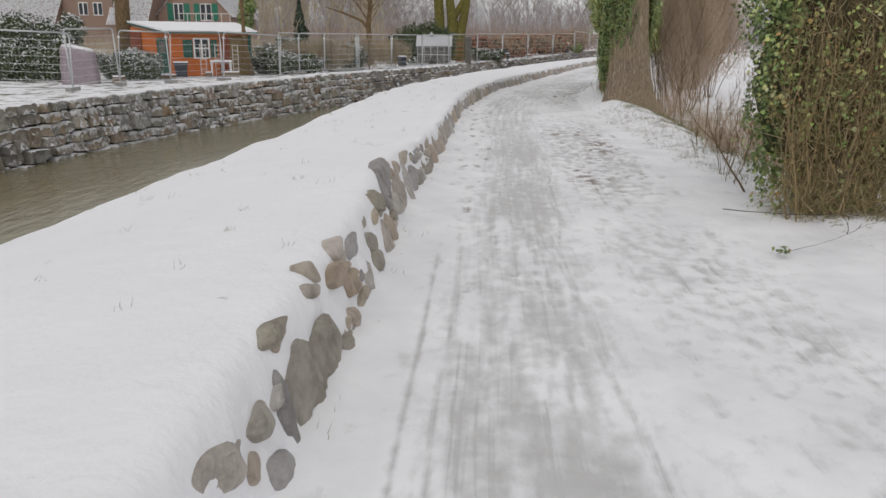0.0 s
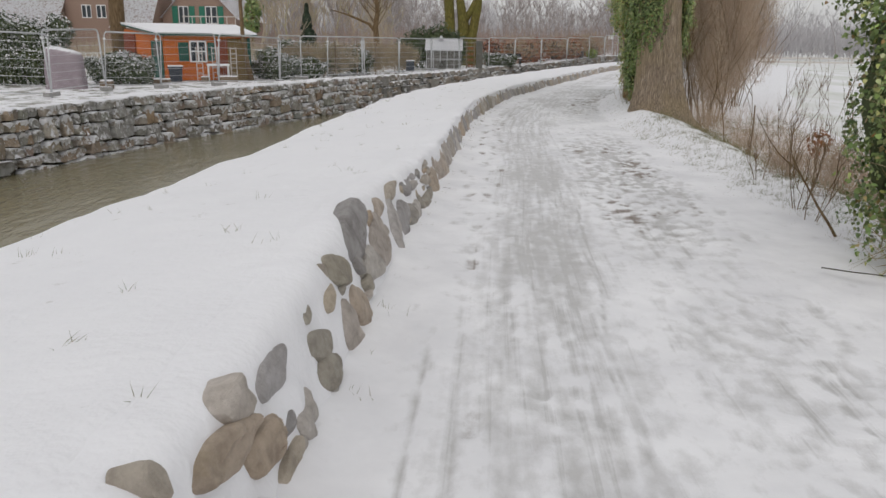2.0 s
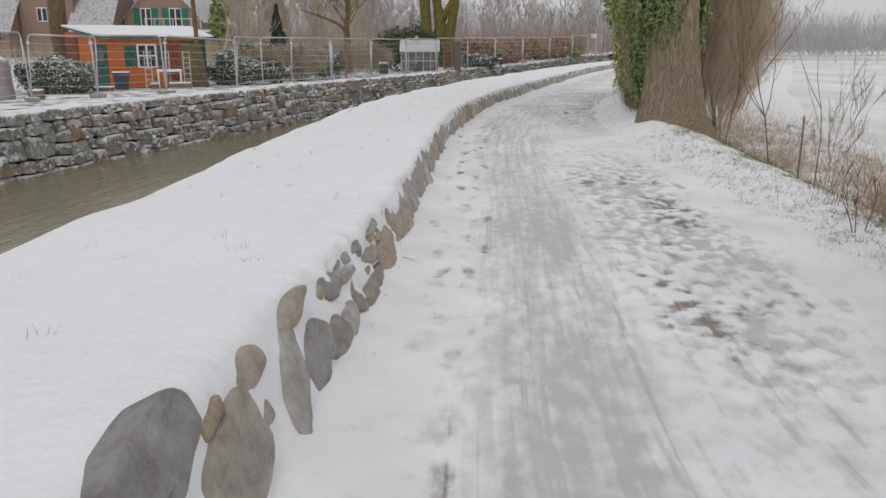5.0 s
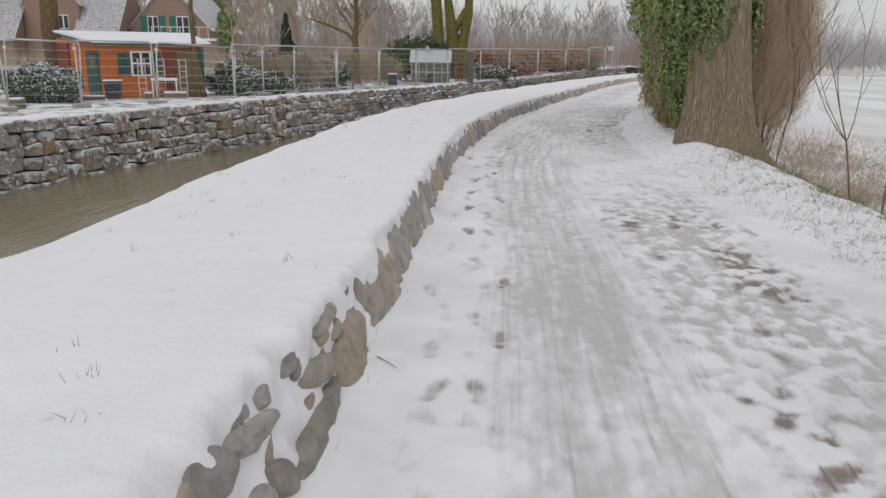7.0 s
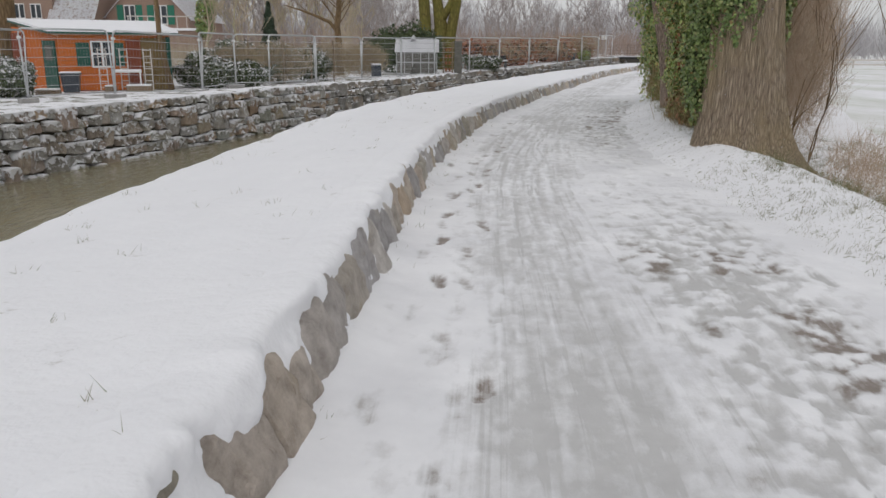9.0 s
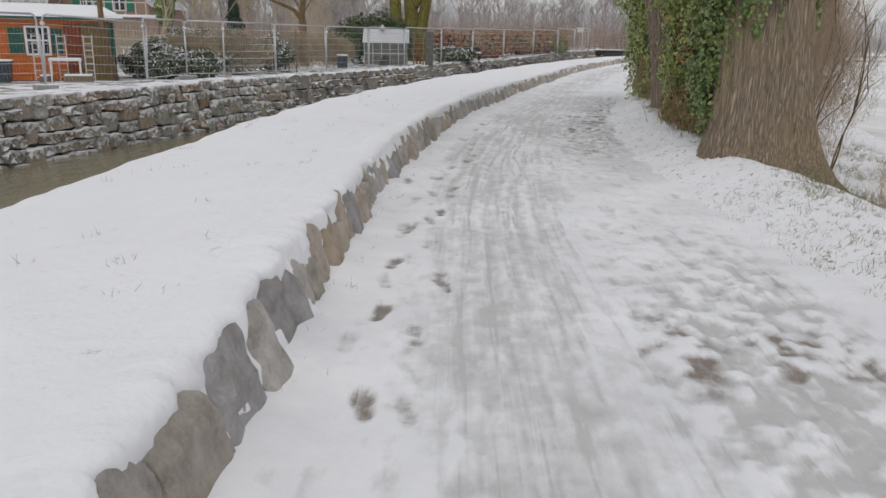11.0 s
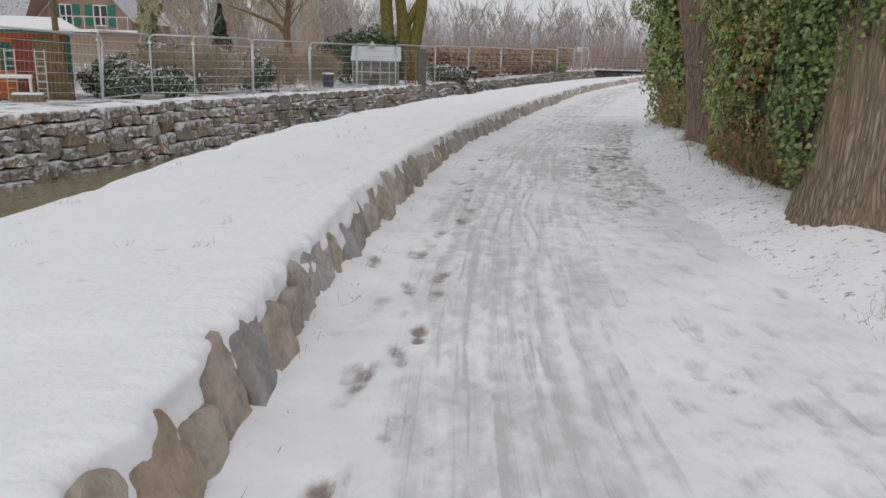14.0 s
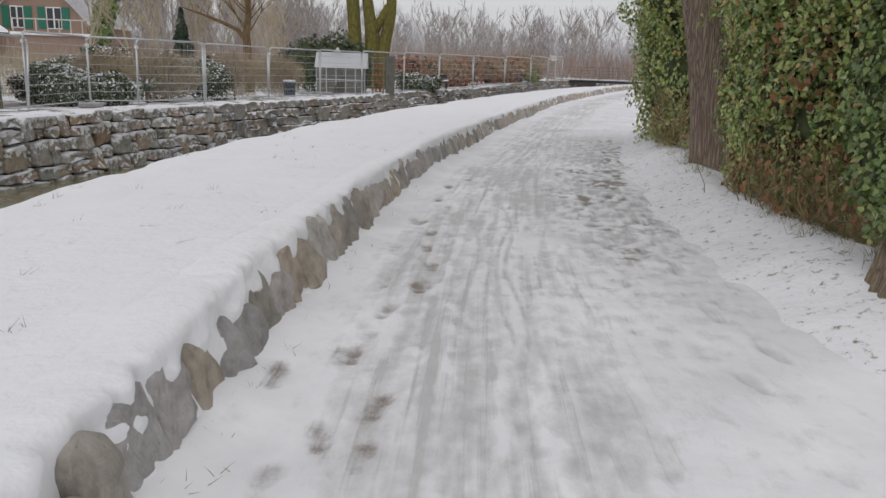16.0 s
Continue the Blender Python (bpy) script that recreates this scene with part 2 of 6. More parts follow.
def bark_material(name, a, b, snow=True, moss=None, stretch=(11, 11, 1.6)):
    """Long interlacing ridges over fine grain."""
    m = material(name, 0.9, 0, 0.2)
    vec = coords(m, stretch)
    sway = node(m, "ShaderNodeTexNoise", Scale=0.35, Detail=3.0)
    join(m, vec, sway.inputs["Vector"])
    add = m.node_tree.nodes.new("ShaderNodeVectorMath")
    add.operation = "MULTIPLY_ADD"
    join(m, sway.outputs["Color"], add.inputs[0])
    add.inputs[1].default_value = (2.2, 2.2, 1.0)
    join(m, vec, add.inputs[2])
    cells = node(m, "ShaderNodeTexVoronoi", Scale=1.7)
    cells.feature = "DISTANCE_TO_EDGE"
    join(m, add.outputs[0], cells.inputs["Vector"])
    ridge = grey(m, cells.outputs["Distance"], 0.0, 0.28)
    g = grain(m, vec, 3.4, 8, 0.65)
    tone = maths(m, "ADD", maths(m, "MULTIPLY", ridge, 0.38), maths(m, "MULTIPLY", g, 0.85))
    col = blend(m, grey(m, tone, 0.32, 0.92), a, b)
    if moss:
        col = blend(m, maths(m, "MULTIPLY", grey(m, grain(m, coords(m), 1.4, 5), 0.42, 0.62), 0.4), col, moss)
    if snow:
        flecks = maths(m, "MULTIPLY", grey(m, grain(m, coords(m), 26, 3), 0.70, 0.73), 0.7)
        col = blend(m, flecks, col, SNOW_A)
    paint(m, col)
    relief(m, tone, 1.0, 0.05)
    return m


def leaf_material(name, tones, rough=0.45):
    m = material(name, rough, 0, 0.5)
    g = m.node_tree.nodes.new("ShaderNodeNewGeometry")
    paint(m, steps(m, g.outputs["Random Per Island"], [(i / (len(tones) - 1), c) for i, c in enumerate(tones)]))
    return m


SNOW = snow_material()
SNOW_BERM = snow_material("snow_on_berm", (0.30, 0.28, 0.22), 0.635, 0.80, 4.5)
SNOW_VERGE = snow_material("snow_on_rough_grass", (0.20, 0.20, 0.11), 0.57, 0.67, 13.0)
SNOW_FIELD = snow_material("thin_snow_on_field", (0.50, 0.53, 0.44), 0.40, 0.75, 0.12)
GARDEN = snow_material("garden_earth_with_snow", (0.13, 0.12, 0.07), 0.50, 0.60, 1.1)
EARTH = plain_material("wet_earth", (0.03, 0.027, 0.02), (0.07, 0.06, 0.045), 6, 0.9)
PATH_SNOW = path_material()
WATER = water_material()
RUBBLE = stone_material("rubble_stone", [(0.27, 0.27, 0.262), (0.42, 0.415, 0.40), (0.32, 0.235, 0.17), (0.48, 0.45, 0.40), (0.30, 0.31, 0.275), (0.43, 0.32, 0.22), (0.38, 0.38, 0.375), (0.22, 0.20, 0.17), (0.37, 0.29, 0.25), (0.33, 0.35, 0.33)], (0.62, 0.76), False, (0.28, 0.46, 0.26))
KERB_TONES = [(0.412, 0.379, 0.346), (0.49, 0.424, 0.335), (0.461, 0.448, 0.448), (0.461, 0.369, 0.281), (0.539, 0.512, 0.491), (0.372, 0.34, 0.281), (0.323, 0.31, 0.308), (0.441, 0.424, 0.427)]
KERB = stone_material("edging_stone", KERB_TONES, (1.08, 1.2), False, (1.02, 1.14, 0.15))
BARK = bark_material("furrowed_bark", (0.17, 0.127, 0.092), (0.52, 0.42, 0.315), True, (0.36, 0.28, 0.15), (19, 19, 1.5))

# ---- plan: lines along the walk, as (y, x) ----
WALL_LINE = [(-14, -14.2), (11, -11.3), (16, -10.4), (20, -9.5), (23, -8.5), (26, -7.6), (30, -6.3), (34, -4.7), (40, -1.9), (46, 1.0), (54, 5.0), (62, 9.2), (70, 13.3), (77, 17.0)]
EDGE_LINE = [(-14, -4.3), (-1.5, -3.8), (3, -3.4), (8, -3.05), (12, -2.85), (16, -2.5), (20, -2.05), (25, -1.1), (30, 0.3), (35, 2.0), (42, 4.8), (52, 9.4), (65, 16.0)]
BASE_LINE = [(-14, -1.0), (-5, -0.79), (-3, -0.70), (-1, -0.62), (1, -0.545), (3, -0.39), (5, -0.25), (7, -0.15), (9, -0.06), (11, 0.07), (15, 0.6), (19, 1.35), (23, 2.4), (28, 3.8), (33, 5.4), (40, 7.8), (50, 12.2), (65, 19.0)]
RIGHT_LINE = [(-14, 3.3), (-2, 3.2), (2, 3.1), (6, 3.0), (10, 2.95), (14, 3.1), (18, 3.75), (23, 5.0), (28, 6.7), (33, 8.7), (40, 11.2), (50, 15.8), (65, 22.5)]
FACE_WIDTH = [(-14, 0.18), (-2, 0.17), (-0.5, 0.22), (1, 0.24), (3, 0.19), (5.5, 0.15), (9, 0.12), (14, 0.12), (60, 0.14)]
TOP_HEIGHT = [(-14, 0.58), (-2, 0.58), (0.5, 0.56), (2.5, 0.47), (5, 0.43), (9, 0.42), (14, 0.41), (22, 0.38), (40, 0.36), (60, 0.35)]
WATER_Z = -1.5


def rise(y):
    """The path climbs a little towards the bridge."""
    return 0.35 * ramp(26, 62, y)


def bank_z(y):
    return 0.02 + 0.2 * ramp(38, 52, y) + 0.5 * ramp(52, 70, y)


def path_z(x, y):
    return rise(y) + 0.02 * fbm(x * 0.5, y * 0.35, 3.1, 2) + 0.012 * fbm(x * 3.1, y * 3.1, 7.7, 2)


def berm_z(x, y):
    e, t = curve_at(EDGE_LINE, y), curve_at(BASE_LINE, y) - curve_at(FACE_WIDTH, y)
    k = (x - e) / (t - e)
    h = curve_at(TOP_HEIGHT, y)
    return rise(y) + 0.08 + (h - 0.08) * (k ** 0.8 if k > 0 else 0) + 0.05 * fbm(x * 0.7, y * 0.5, 1.3, 3) + 0.012 * fbm(x * 2.6, y * 2.6, 1.9, 2) - 0.05 * max(0.0, fbm(x * 3.2, y * 2.4, 8.8, 2) - 0.42)


def verge_z(x, y):
    """Ground beyond the path's far edge: a low grassy lip, then a slope down to the field."""
    d = x - curve_at(RIGHT_LINE, y)
    lift = 0.24 * ramp(5, 12, y) * (1 - ramp(24, 32, y)) + 0.06
    z = rise(y) + lift * ramp(0.05, 1.15, d) - 0.06 * (1 - ramp(0.0, 0.9, d)) + 0.05 * fbm(x * 2.2, y * 2.2, 6.1, 3) * ramp(-0.1, 0.2, d) * (1 - ramp(0.6, 1.4, d)) + 0.035 * fbm(x * 1.3, y * 1.3, 5.2, 3) * ramp(0, 0.6, d)
    return z - (lift + 0.75) * ramp(0.9, 3.8, d) - 0.4 * ramp(4, 13, d)


def row_points(y):
    """Across the place at one y: (x, z, slot)."""
    w, e = curve_at(WALL_LINE, y), curve_at(EDGE_LINE, y)
    b, r = curve_at(BASE_LINE, y), curve_at(RIGHT_LINE, y)
    f = curve_at(FACE_WIDTH, y)
    out = []
    for d in (700, 300, 150, 90, 60, 42, 30, 22, 16, 12, 9, 7, 5.5, 4.2, 3.2, 2.4, 1.7, 1.1, 0.7, 0.4, 0.15):
        x = w - d
        out.append((x, bank_z(y) + 0.05 * fbm(x * 0.6, y * 0.6, 9.0, 2) * ramp(0.1, 1, d) * (1 - ramp(40, 90, d)) - 0.16 * ramp(1.2, 3.2, d), 1))
    out.append((w + 0.0, bank_z(y) - 0.04, 2))
    for k in (0.3, 0.7, 1.0):
        out.append((w + 0.12 * k, bank_z(y) - 0.04 - 2.2 * k, 2))
    span = e - 1.0 - (w + 0.12)
    for k in (0.25, 0.5, 0.75, 1.0):
        out.append((w + 0.12 + span * k, -2.3 if k < 1 else -1.9, 2))
    for d, z in ((0.75, -1.5), (0.5, -0.95), (0.3, -0.45), (0.15, -0.1), (0.06, 0.03)):
        out.append((e - d + 0.07 * fbm(y * 0.6, d * 2, 2.2, 2), rise(y) + z, 2 if z < -0.4 else 0))
    t = b - f
    n = 40
    for k in range(n + 1):
        x = e + (t - e) * k / n
        out.append((x, berm_z(x, y) - 0.08 * ramp(-0.3, 0.0, x - t), 0))
    zt = berm_z(t, y) - 0.08
    for k in range(1, 9):
        q = k / 8
        out.append((t + f * q - 0.08 * math.sin(q * math.pi), zt + (rise(y) - 0.03 - zt) * q - 0.05 * math.sin(q * math.pi), 0))
    for k in (0.25, 0.5, 0.75):
        out.append((b + 0.1 + (r - b - 0.2) * k, rise(y) - 0.08, 3))
    for k in range(0, 34):
        x = r - 0.06 + 0.075 * k + 0.0008 * k * k
        out.append((x, verge_z(x, y) - (0.05 if k == 0 else 0), 3))
    for d in (3.8, 4.4, 5.2, 6.2, 7.5, 9, 11, 14, 18, 24, 34, 50, 80, 150, 350, 800):
        x = r + d
        out.append((x, verge_z(x, y), 3 if d < 7 else 4))
    return out


ROWS_Y = ([-400, -150, -70, -40, -28, -20] + [-14 + 0.1 * k for k in range(0, 340)] + [20 + 0.25 * k for k in range(0, 60)]
          + [35 + 0.8 * k for k in range(0, 38)] + [66, 70, 76, 85, 100, 130, 180, 260, 400, 700, 1200])
GROUND_SLOTS = [SNOW_BERM, GARDEN, EARTH, SNOW_VERGE, SNOW_FIELD]


def build_ground():
    verts, faces, slots = [], [], []
    n = 0
    for y in ROWS_Y:
        pts = row_points(y if -30 < y < 90 else max(-30, min(90, y)))
        shift = 0.0
        n = len(pts)
        for x, z, s in pts:
            verts.append((x + shift, y, z))
    for i in range(len(ROWS_Y) - 1):
        pts = row_points(0)
        for j in range(n - 1):
            a = i * n + j
            faces.append((a, a + 1, a + n + 1, a + n))
            slots.append(pts[j][2] if pts[j][2] == pts[j + 1][2] else min(pts[j][2], pts[j + 1][2]) if pts[j + 1][2] != 2 else 2)
    ob = from_lists("ground", verts, faces, GROUND_SLOTS, None, True, slots)
    return tagged(ob, "snow-covered ground with a low berm, garden bank and field", "ground", kind="structure")


build_ground()


def hump(v, centre, half):
    return math.exp(-abs((v - centre) / half) ** 4)


def path_wear(u, y):
    """How far the snow is worn to slush, 0 to 1, and how far gravel shows, at u metres from the edging."""
    big, mid = fbm(u * 1.1, y * 0.55, 11.0, 2), fbm(u * 7.0, y * 6.0, 12.0, 3)
    streak = 0.65 * fbm(u * 11.0, y * 0.9, 18.0, 3) + 0.45 * fbm(u * 8.0, y * 7.5, 19.0, 2)
    left = hump(u, 1.22 + 0.16 * fbm(0.0, y * 0.2, 13.0, 2), 0.55 + 0.22 * ramp(8, 14, y)) * (0.55 + 0.6 * big + 0.9 * streak + 0.4 * ramp(10, 15, y) * mid)
    far = 0.22 + 0.95 * hump(y, 5.4, 3.8) + 0.85 * hump(y, 20.0, 5.5)
    right = hump(u, 2.45 + 0.2 * fbm(3.0, y * 0.25, 14.0, 2), 0.66) * far * (0.56 + 0.6 * big + 1.5 * mid)
    prints = 0.5 * max(0.0, fbm(u * 5.5, y * 4.2, 15.0, 2) - 0.18) * 2.2
    side = 0.5 * hump(u, 2.55, 0.75) * (1 - ramp(-1.0, 0.5, y)) * (0.5 + 0.9 * big + 1.2 * mid)
    w = max(left, right, side, prints * (0.35 + 0.5 * hump(u, 0.75, 0.4)))
    for lane, wander, y0, y1, deep in TRACKS:
        d = u - lane - wander * fbm(lane * 7, y * 0.3, 17.0, 2)
        w = max(w, deep * math.exp(-(d / 0.020) ** 2) * ramp(y0, y0 + 1, y) * (1 - ramp(y1 - 1, y1, y)) * (0.75 + 0.6 * mid))
    return max(0.0, min(1.0, w)), max(0.0, min(1.0, right * (1.1 * fbm(u * 1.6, y * 1.0, 16.0, 2) + 0.3)))


TRACKS = [(0.50, 0.10, -6, -0.5, 1.1), (0.66, 0.10, -6, 0.0, 1.0), (0.95, 0.15, -6, 12, 0.9), (1.15, 0.2, -2, 9, 1.0), (1.42, 0.2, -5, 16, 1.0), (1.62, 0.2, -6, 7, 0.9), (1.3, 0.25, 3, 24, 1.0), (0.85, 0.15, 4, 18, 0.7), (1.75, 0.25, 4, 20, 0.7),
          (1.05, 0.15, 6, 24, 1.0), (1.52, 0.12, 2, 14, 0.9), (1.22, 0.10, 5, 19, 0.8), (1.36, 0.3, -6, 2, 0.8), (1.1, 0.3, -6, 4, 0.7)]
STEPS_RNG = random.Random(71)


def footprints():
    """Rows of shoe prints: (u, y, turn, depth)."""
    out = []
    for lane, wander, y0, y1, deep in ((0.62, 0.10, 5.0, 19.0, 1.2), (0.72, 0.16, 0.5, 16.0, 1.0), (0.45, 0.12, 2.0, 13.0, 0.8), (0.95, 0.14, -5.0, 18.0, 0.8), (1.3, 0.3, 3.0, 22.0, 0.8), (2.35, 0.25, 1.5, 9.5, 1.1), (2.75, 0.2, -3.0, 16.0, 0.8), (2.55, 0.3, 2.0, 9.0, 1.1), (2.2, 0.25, 3.0, 8.5, 1.0), (2.95, 0.2, 1.5, 8.0, 0.9), (2.05, 0.2, -4.5, 12.0, 0.6), (2.7, 0.3, -5.5, 0.0, 0.7), (2.0, 0.4, 9.0, 22.0, 0.7)):
        y, side = y0, 1
        while y < y1:
            out.append((lane + side * 0.10 + STEPS_RNG.uniform(-1, 1) * wander, y, STEPS_RNG.uniform(-0.25, 0.25), deep * STEPS_RNG.uniform(0.4, 1.0)))
            y += STEPS_RNG.uniform(0.38, 0.75)
            side = -side
    return out


def build_path():
    ys = [-60, -30, -20, -14, -10] + [-7 + 0.04 * k for k in range(0, 575)] + [16 + 0.12 * k for k in range(0, 120)] + [30.4 + 0.6 * k for k in range(0, 65)]
    cols = 180
    prints = footprints()
    by_row = {}
    for pr in prints:
        for k in range(int((pr[1] - 0.25) * 2), int((pr[1] + 0.25) * 2) + 1):
            by_row.setdefault(k, []).append(pr)
    verts, faces, uvs, wear, gravel = [], [], [], [], []
    for y in ys:
        b, r = curve_at(BASE_LINE, y) - 0.06, curve_at(RIGHT_LINE, y) + 0.5
        near = by_row.get(int(math.floor(y * 2)), []) + by_row.get(int(math.floor(y * 2)) + 1, [])
        near = list(dict.fromkeys(near))
        for k in range(cols + 1):
            x = b + (r - b) * k / cols
            w, g = path_wear(x - b, y)
            dent = 0.0
            for pu, py, turn, deep in near:
                du, dy = x - b - pu, y - py
                du, dy = du + dy * turn, dy - du * turn
                e = min((du / 0.052) ** 2 + ((dy - 0.045) / 0.105) ** 2, (du / 0.042) ** 2 + ((dy + 0.10) / 0.055) ** 2)
                if e < 2.6:
                    dent = max(dent, deep * math.exp(-e * e * 0.6))
            z = path_z(x, y) + (0.055 + 0.03 * fbm(y * 2.0, 0.5, 21.0, 2)) * (1 - ramp(0.0, 0.34, x - b)) - 0.014 * w - 0.026 * dent
            verts.append((x, y, z))
            uvs.append((x - b, y))
            wear.append(min(1.0, max(w, 0.92 * dent)))
            gravel.append(max(g, 0.9 * dent if x - b < 0.85 else 0.3 * dent))
    n = cols + 1
    for i in range(len(ys) - 1):
        for k in range(cols):
            a = i * n + k
            faces.append((a, a + 1, a + n + 1, a + n))
    ob = from_lists("footpath", verts, faces, PATH_SNOW, None, True)
    ob.data.attributes.new("wear", "FLOAT", "POINT").data.foreach_set("value", wear)
    ob.data.attributes.new("gravel", "FLOAT", "POINT").data.foreach_set("value", gravel)
    lay = ob.data.uv_layers.new(name="along")
    idx = np.zeros(len(ob.data.loops), dtype=np.int32)
    ob.data.loops.foreach_get("vertex_index", idx)
    lay.data.foreach_set("uv", np.array(uvs, dtype=np.float32)[idx].ravel())
    return tagged(ob, "footpath of trodden snow with grey slush tracks", "path", kind="structure")


build_path()


def build_water():
    ys = [-400, -60, -14] + [-10 + 2 * k for k in range(0, 52)]
    verts, faces = [], []
    for y in ys:
        w, e = curve_at(WALL_LINE, max(y, -30)), curve_at(EDGE_LINE, max(y, -30))
        verts += [(w + 0.02, y, WATER_Z), ((w + e) / 2, y, WATER_Z), (e - 0.5, y, WATER_Z)]
    for i in range(len(ys) - 1):
        for k in range(2):
            a = i * 3 + k
            faces.append((a, a + 1, a + 4, a + 3))
    return tagged(from_lists("water", verts, faces, WATER), "brown river water with small ripples", "water", kind="structure")


build_water()


# ---- more materials ----
IVY = leaf_material("ivy_leaves", [(0.065, 0.109, 0.032), (0.114, 0.175, 0.048), (0.194, 0.267, 0.073), (0.098, 0.15, 0.048), (0.292, 0.367, 0.122), (0.13, 0.192, 0.048), (0.243, 0.3, 0.09), (0.081, 0.134, 0.04), (0.162, 0.233, 0.081), (0.098, 0.15, 0.048), (0.211, 0.284, 0.081), (0.36, 0.37, 0.162), (0.081, 0.125, 0.032), (0.325, 0.2, 0.081)], 0.38)
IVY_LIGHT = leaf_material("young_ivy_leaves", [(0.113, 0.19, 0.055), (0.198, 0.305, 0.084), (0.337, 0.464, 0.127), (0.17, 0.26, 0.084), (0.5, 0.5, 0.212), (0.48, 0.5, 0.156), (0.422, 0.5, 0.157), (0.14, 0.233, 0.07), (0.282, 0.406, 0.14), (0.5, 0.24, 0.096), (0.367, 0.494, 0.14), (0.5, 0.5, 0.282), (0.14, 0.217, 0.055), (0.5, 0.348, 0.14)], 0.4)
# Near-black green for inner hulls: painted shade behind the leaves.
LEAF_GAP_SHADE = plain_material("leaf_gap_shade", (0.04, 0.055, 0.025), (0.09, 0.105, 0.045), 9, 0.95)
DRY = leaf_material("dry_leaves", [(0.24, 0.10, 0.04), (0.32, 0.15, 0.07), (0.19, 0.09, 0.045), (0.27, 0.13, 0.08)], 0.8)
HEDGE_LEAF = leaf_material("evergreen_leaves_with_snow", [(0.035, 0.06, 0.025), (0.07, 0.10, 0.045), (0.055, 0.08, 0.04), (0.13, 0.15, 0.075), (0.04, 0.06, 0.03), (0.16, 0.17, 0.10)], 0.6)
hedge_place = HEDGE_LEAF.node_tree.nodes.new("ShaderNodeNewGeometry").outputs["Position"]
hedge_green = HEDGE_LEAF.node_tree.nodes["Principled BSDF"].inputs["Base Color"].links[0].from_socket
paint(HEDGE_LEAF, blend(HEDGE_LEAF, maths(HEDGE_LEAF, "MULTIPLY", facing_up(HEDGE_LEAF, 0.35, 0.6, 0.1), grey(HEDGE_LEAF, grain(HEDGE_LEAF, hedge_place, 3.2, 4), 0.38, 0.52)), hedge_green, SNOW_A))
LAUREL = leaf_material("dark_laurel_leaves", [(0.03, 0.055, 0.02), (0.06, 0.09, 0.03), (0.045, 0.07, 0.025), (0.10, 0.13, 0.05), (0.035, 0.06, 0.025)], 0.45)
CONIFER = leaf_material("conifer_needles", [(0.014, 0.03, 0.014), (0.025, 0.045, 0.02), (0.02, 0.036, 0.02), (0.06, 0.08, 0.05)], 0.7)
TWIG_BARK = plain_material("vine_bark", (0.14, 0.098, 0.048), (0.36, 0.27, 0.14), 14, 0.9)
# Dark brown that paints the shade seen between twigs.
TWIG_GAP_SHADE = plain_material("twig_gap_shade", (0.045, 0.036, 0.02), (0.11, 0.085, 0.045), 30, 0.95, (1, 1, 0.3), 0.8)
TWIG = leaf_material("brown_twigs", [(0.33, 0.25, 0.165), (0.42, 0.325, 0.225), (0.27, 0.21, 0.13), (0.50, 0.41, 0.30), (0.33, 0.31, 0.165)], 0.9)
TWIG_PALE = leaf_material("pale_reddish_twigs", [(0.40, 0.30, 0.215), (0.47, 0.37, 0.275), (0.33, 0.235, 0.16), (0.52, 0.44, 0.355), (0.43, 0.29, 0.20)], 0.9)
TWIG_OLIVE = leaf_material("olive_twigs", [(0.25, 0.185, 0.09), (0.36, 0.28, 0.14), (0.17, 0.13, 0.06), (0.46, 0.36, 0.22), (0.20, 0.22, 0.075), (0.30, 0.19, 0.10)], 0.9)
# Far growth: distance haze is put into these base colours, paler and greyer.
WOOD_FAR = leaf_material("far_bare_wood_hazed", [(0.33, 0.29, 0.275), (0.39, 0.35, 0.335), (0.28, 0.245, 0.23), (0.43, 0.40, 0.39)], 0.95)
WOOD_HAZE_TINT = leaf_material("far_wood_haze_tint", [(0.44, 0.425, 0.435), (0.50, 0.485, 0.495), (0.39, 0.37, 0.38)], 0.95)
UNDER_FAR = leaf_material("far_undergrowth", [(0.32, 0.24, 0.20), (0.38, 0.29, 0.245), (0.28, 0.215, 0.185), (0.40, 0.33, 0.295)], 0.95)
GARDEN_WOOD = leaf_material("brown_garden_wood", [(0.40, 0.325, 0.245), (0.46, 0.385, 0.29), (0.34, 0.28, 0.205), (0.42, 0.395, 0.25)], 0.95)
GRASS = leaf_material("dry_grass_blades", [(0.20, 0.17, 0.09), (0.12, 0.14, 0.05), (0.28, 0.24, 0.15)], 0.9)
MOSS_BARK = bark_material("mossy_bark", (0.09, 0.075, 0.025), (0.21, 0.18, 0.055), False, (0.15, 0.15, 0.035), (4, 4, 1.2))
RED_BARK = bark_material("shaggy_reddish_bark", (0.18, 0.13, 0.10), (0.52, 0.41, 0.33), True, None, (17, 17, 1.2))
POLE_BARK = bark_material("brown_stem_bark", (0.12, 0.08, 0.045), (0.26, 0.18, 0.10), False, None, (6, 6, 1))
STEEL = material("galvanised_steel", 0.42, 0.75)
paint(STEEL, blend(STEEL, grain(STEEL, coords(STEEL), 14), (0.46, 0.47, 0.48), (0.62, 0.63, 0.64)))
CONCRETE = plain_material("concrete", (0.24, 0.235, 0.225), (0.38, 0.37, 0.355), 10, 0.9, snow=True)
ORANGE = plain_material("orange_stained_boards", (0.46, 0.11, 0.016), (0.62, 0.17, 0.028), 5, 0.6, (1, 1, 9), 0.3)
DARK_RED = plain_material("dark_red_boards", (0.15, 0.035, 0.016), (0.24, 0.06, 0.025), 5, 0.7, (1, 1, 9), 0.3)
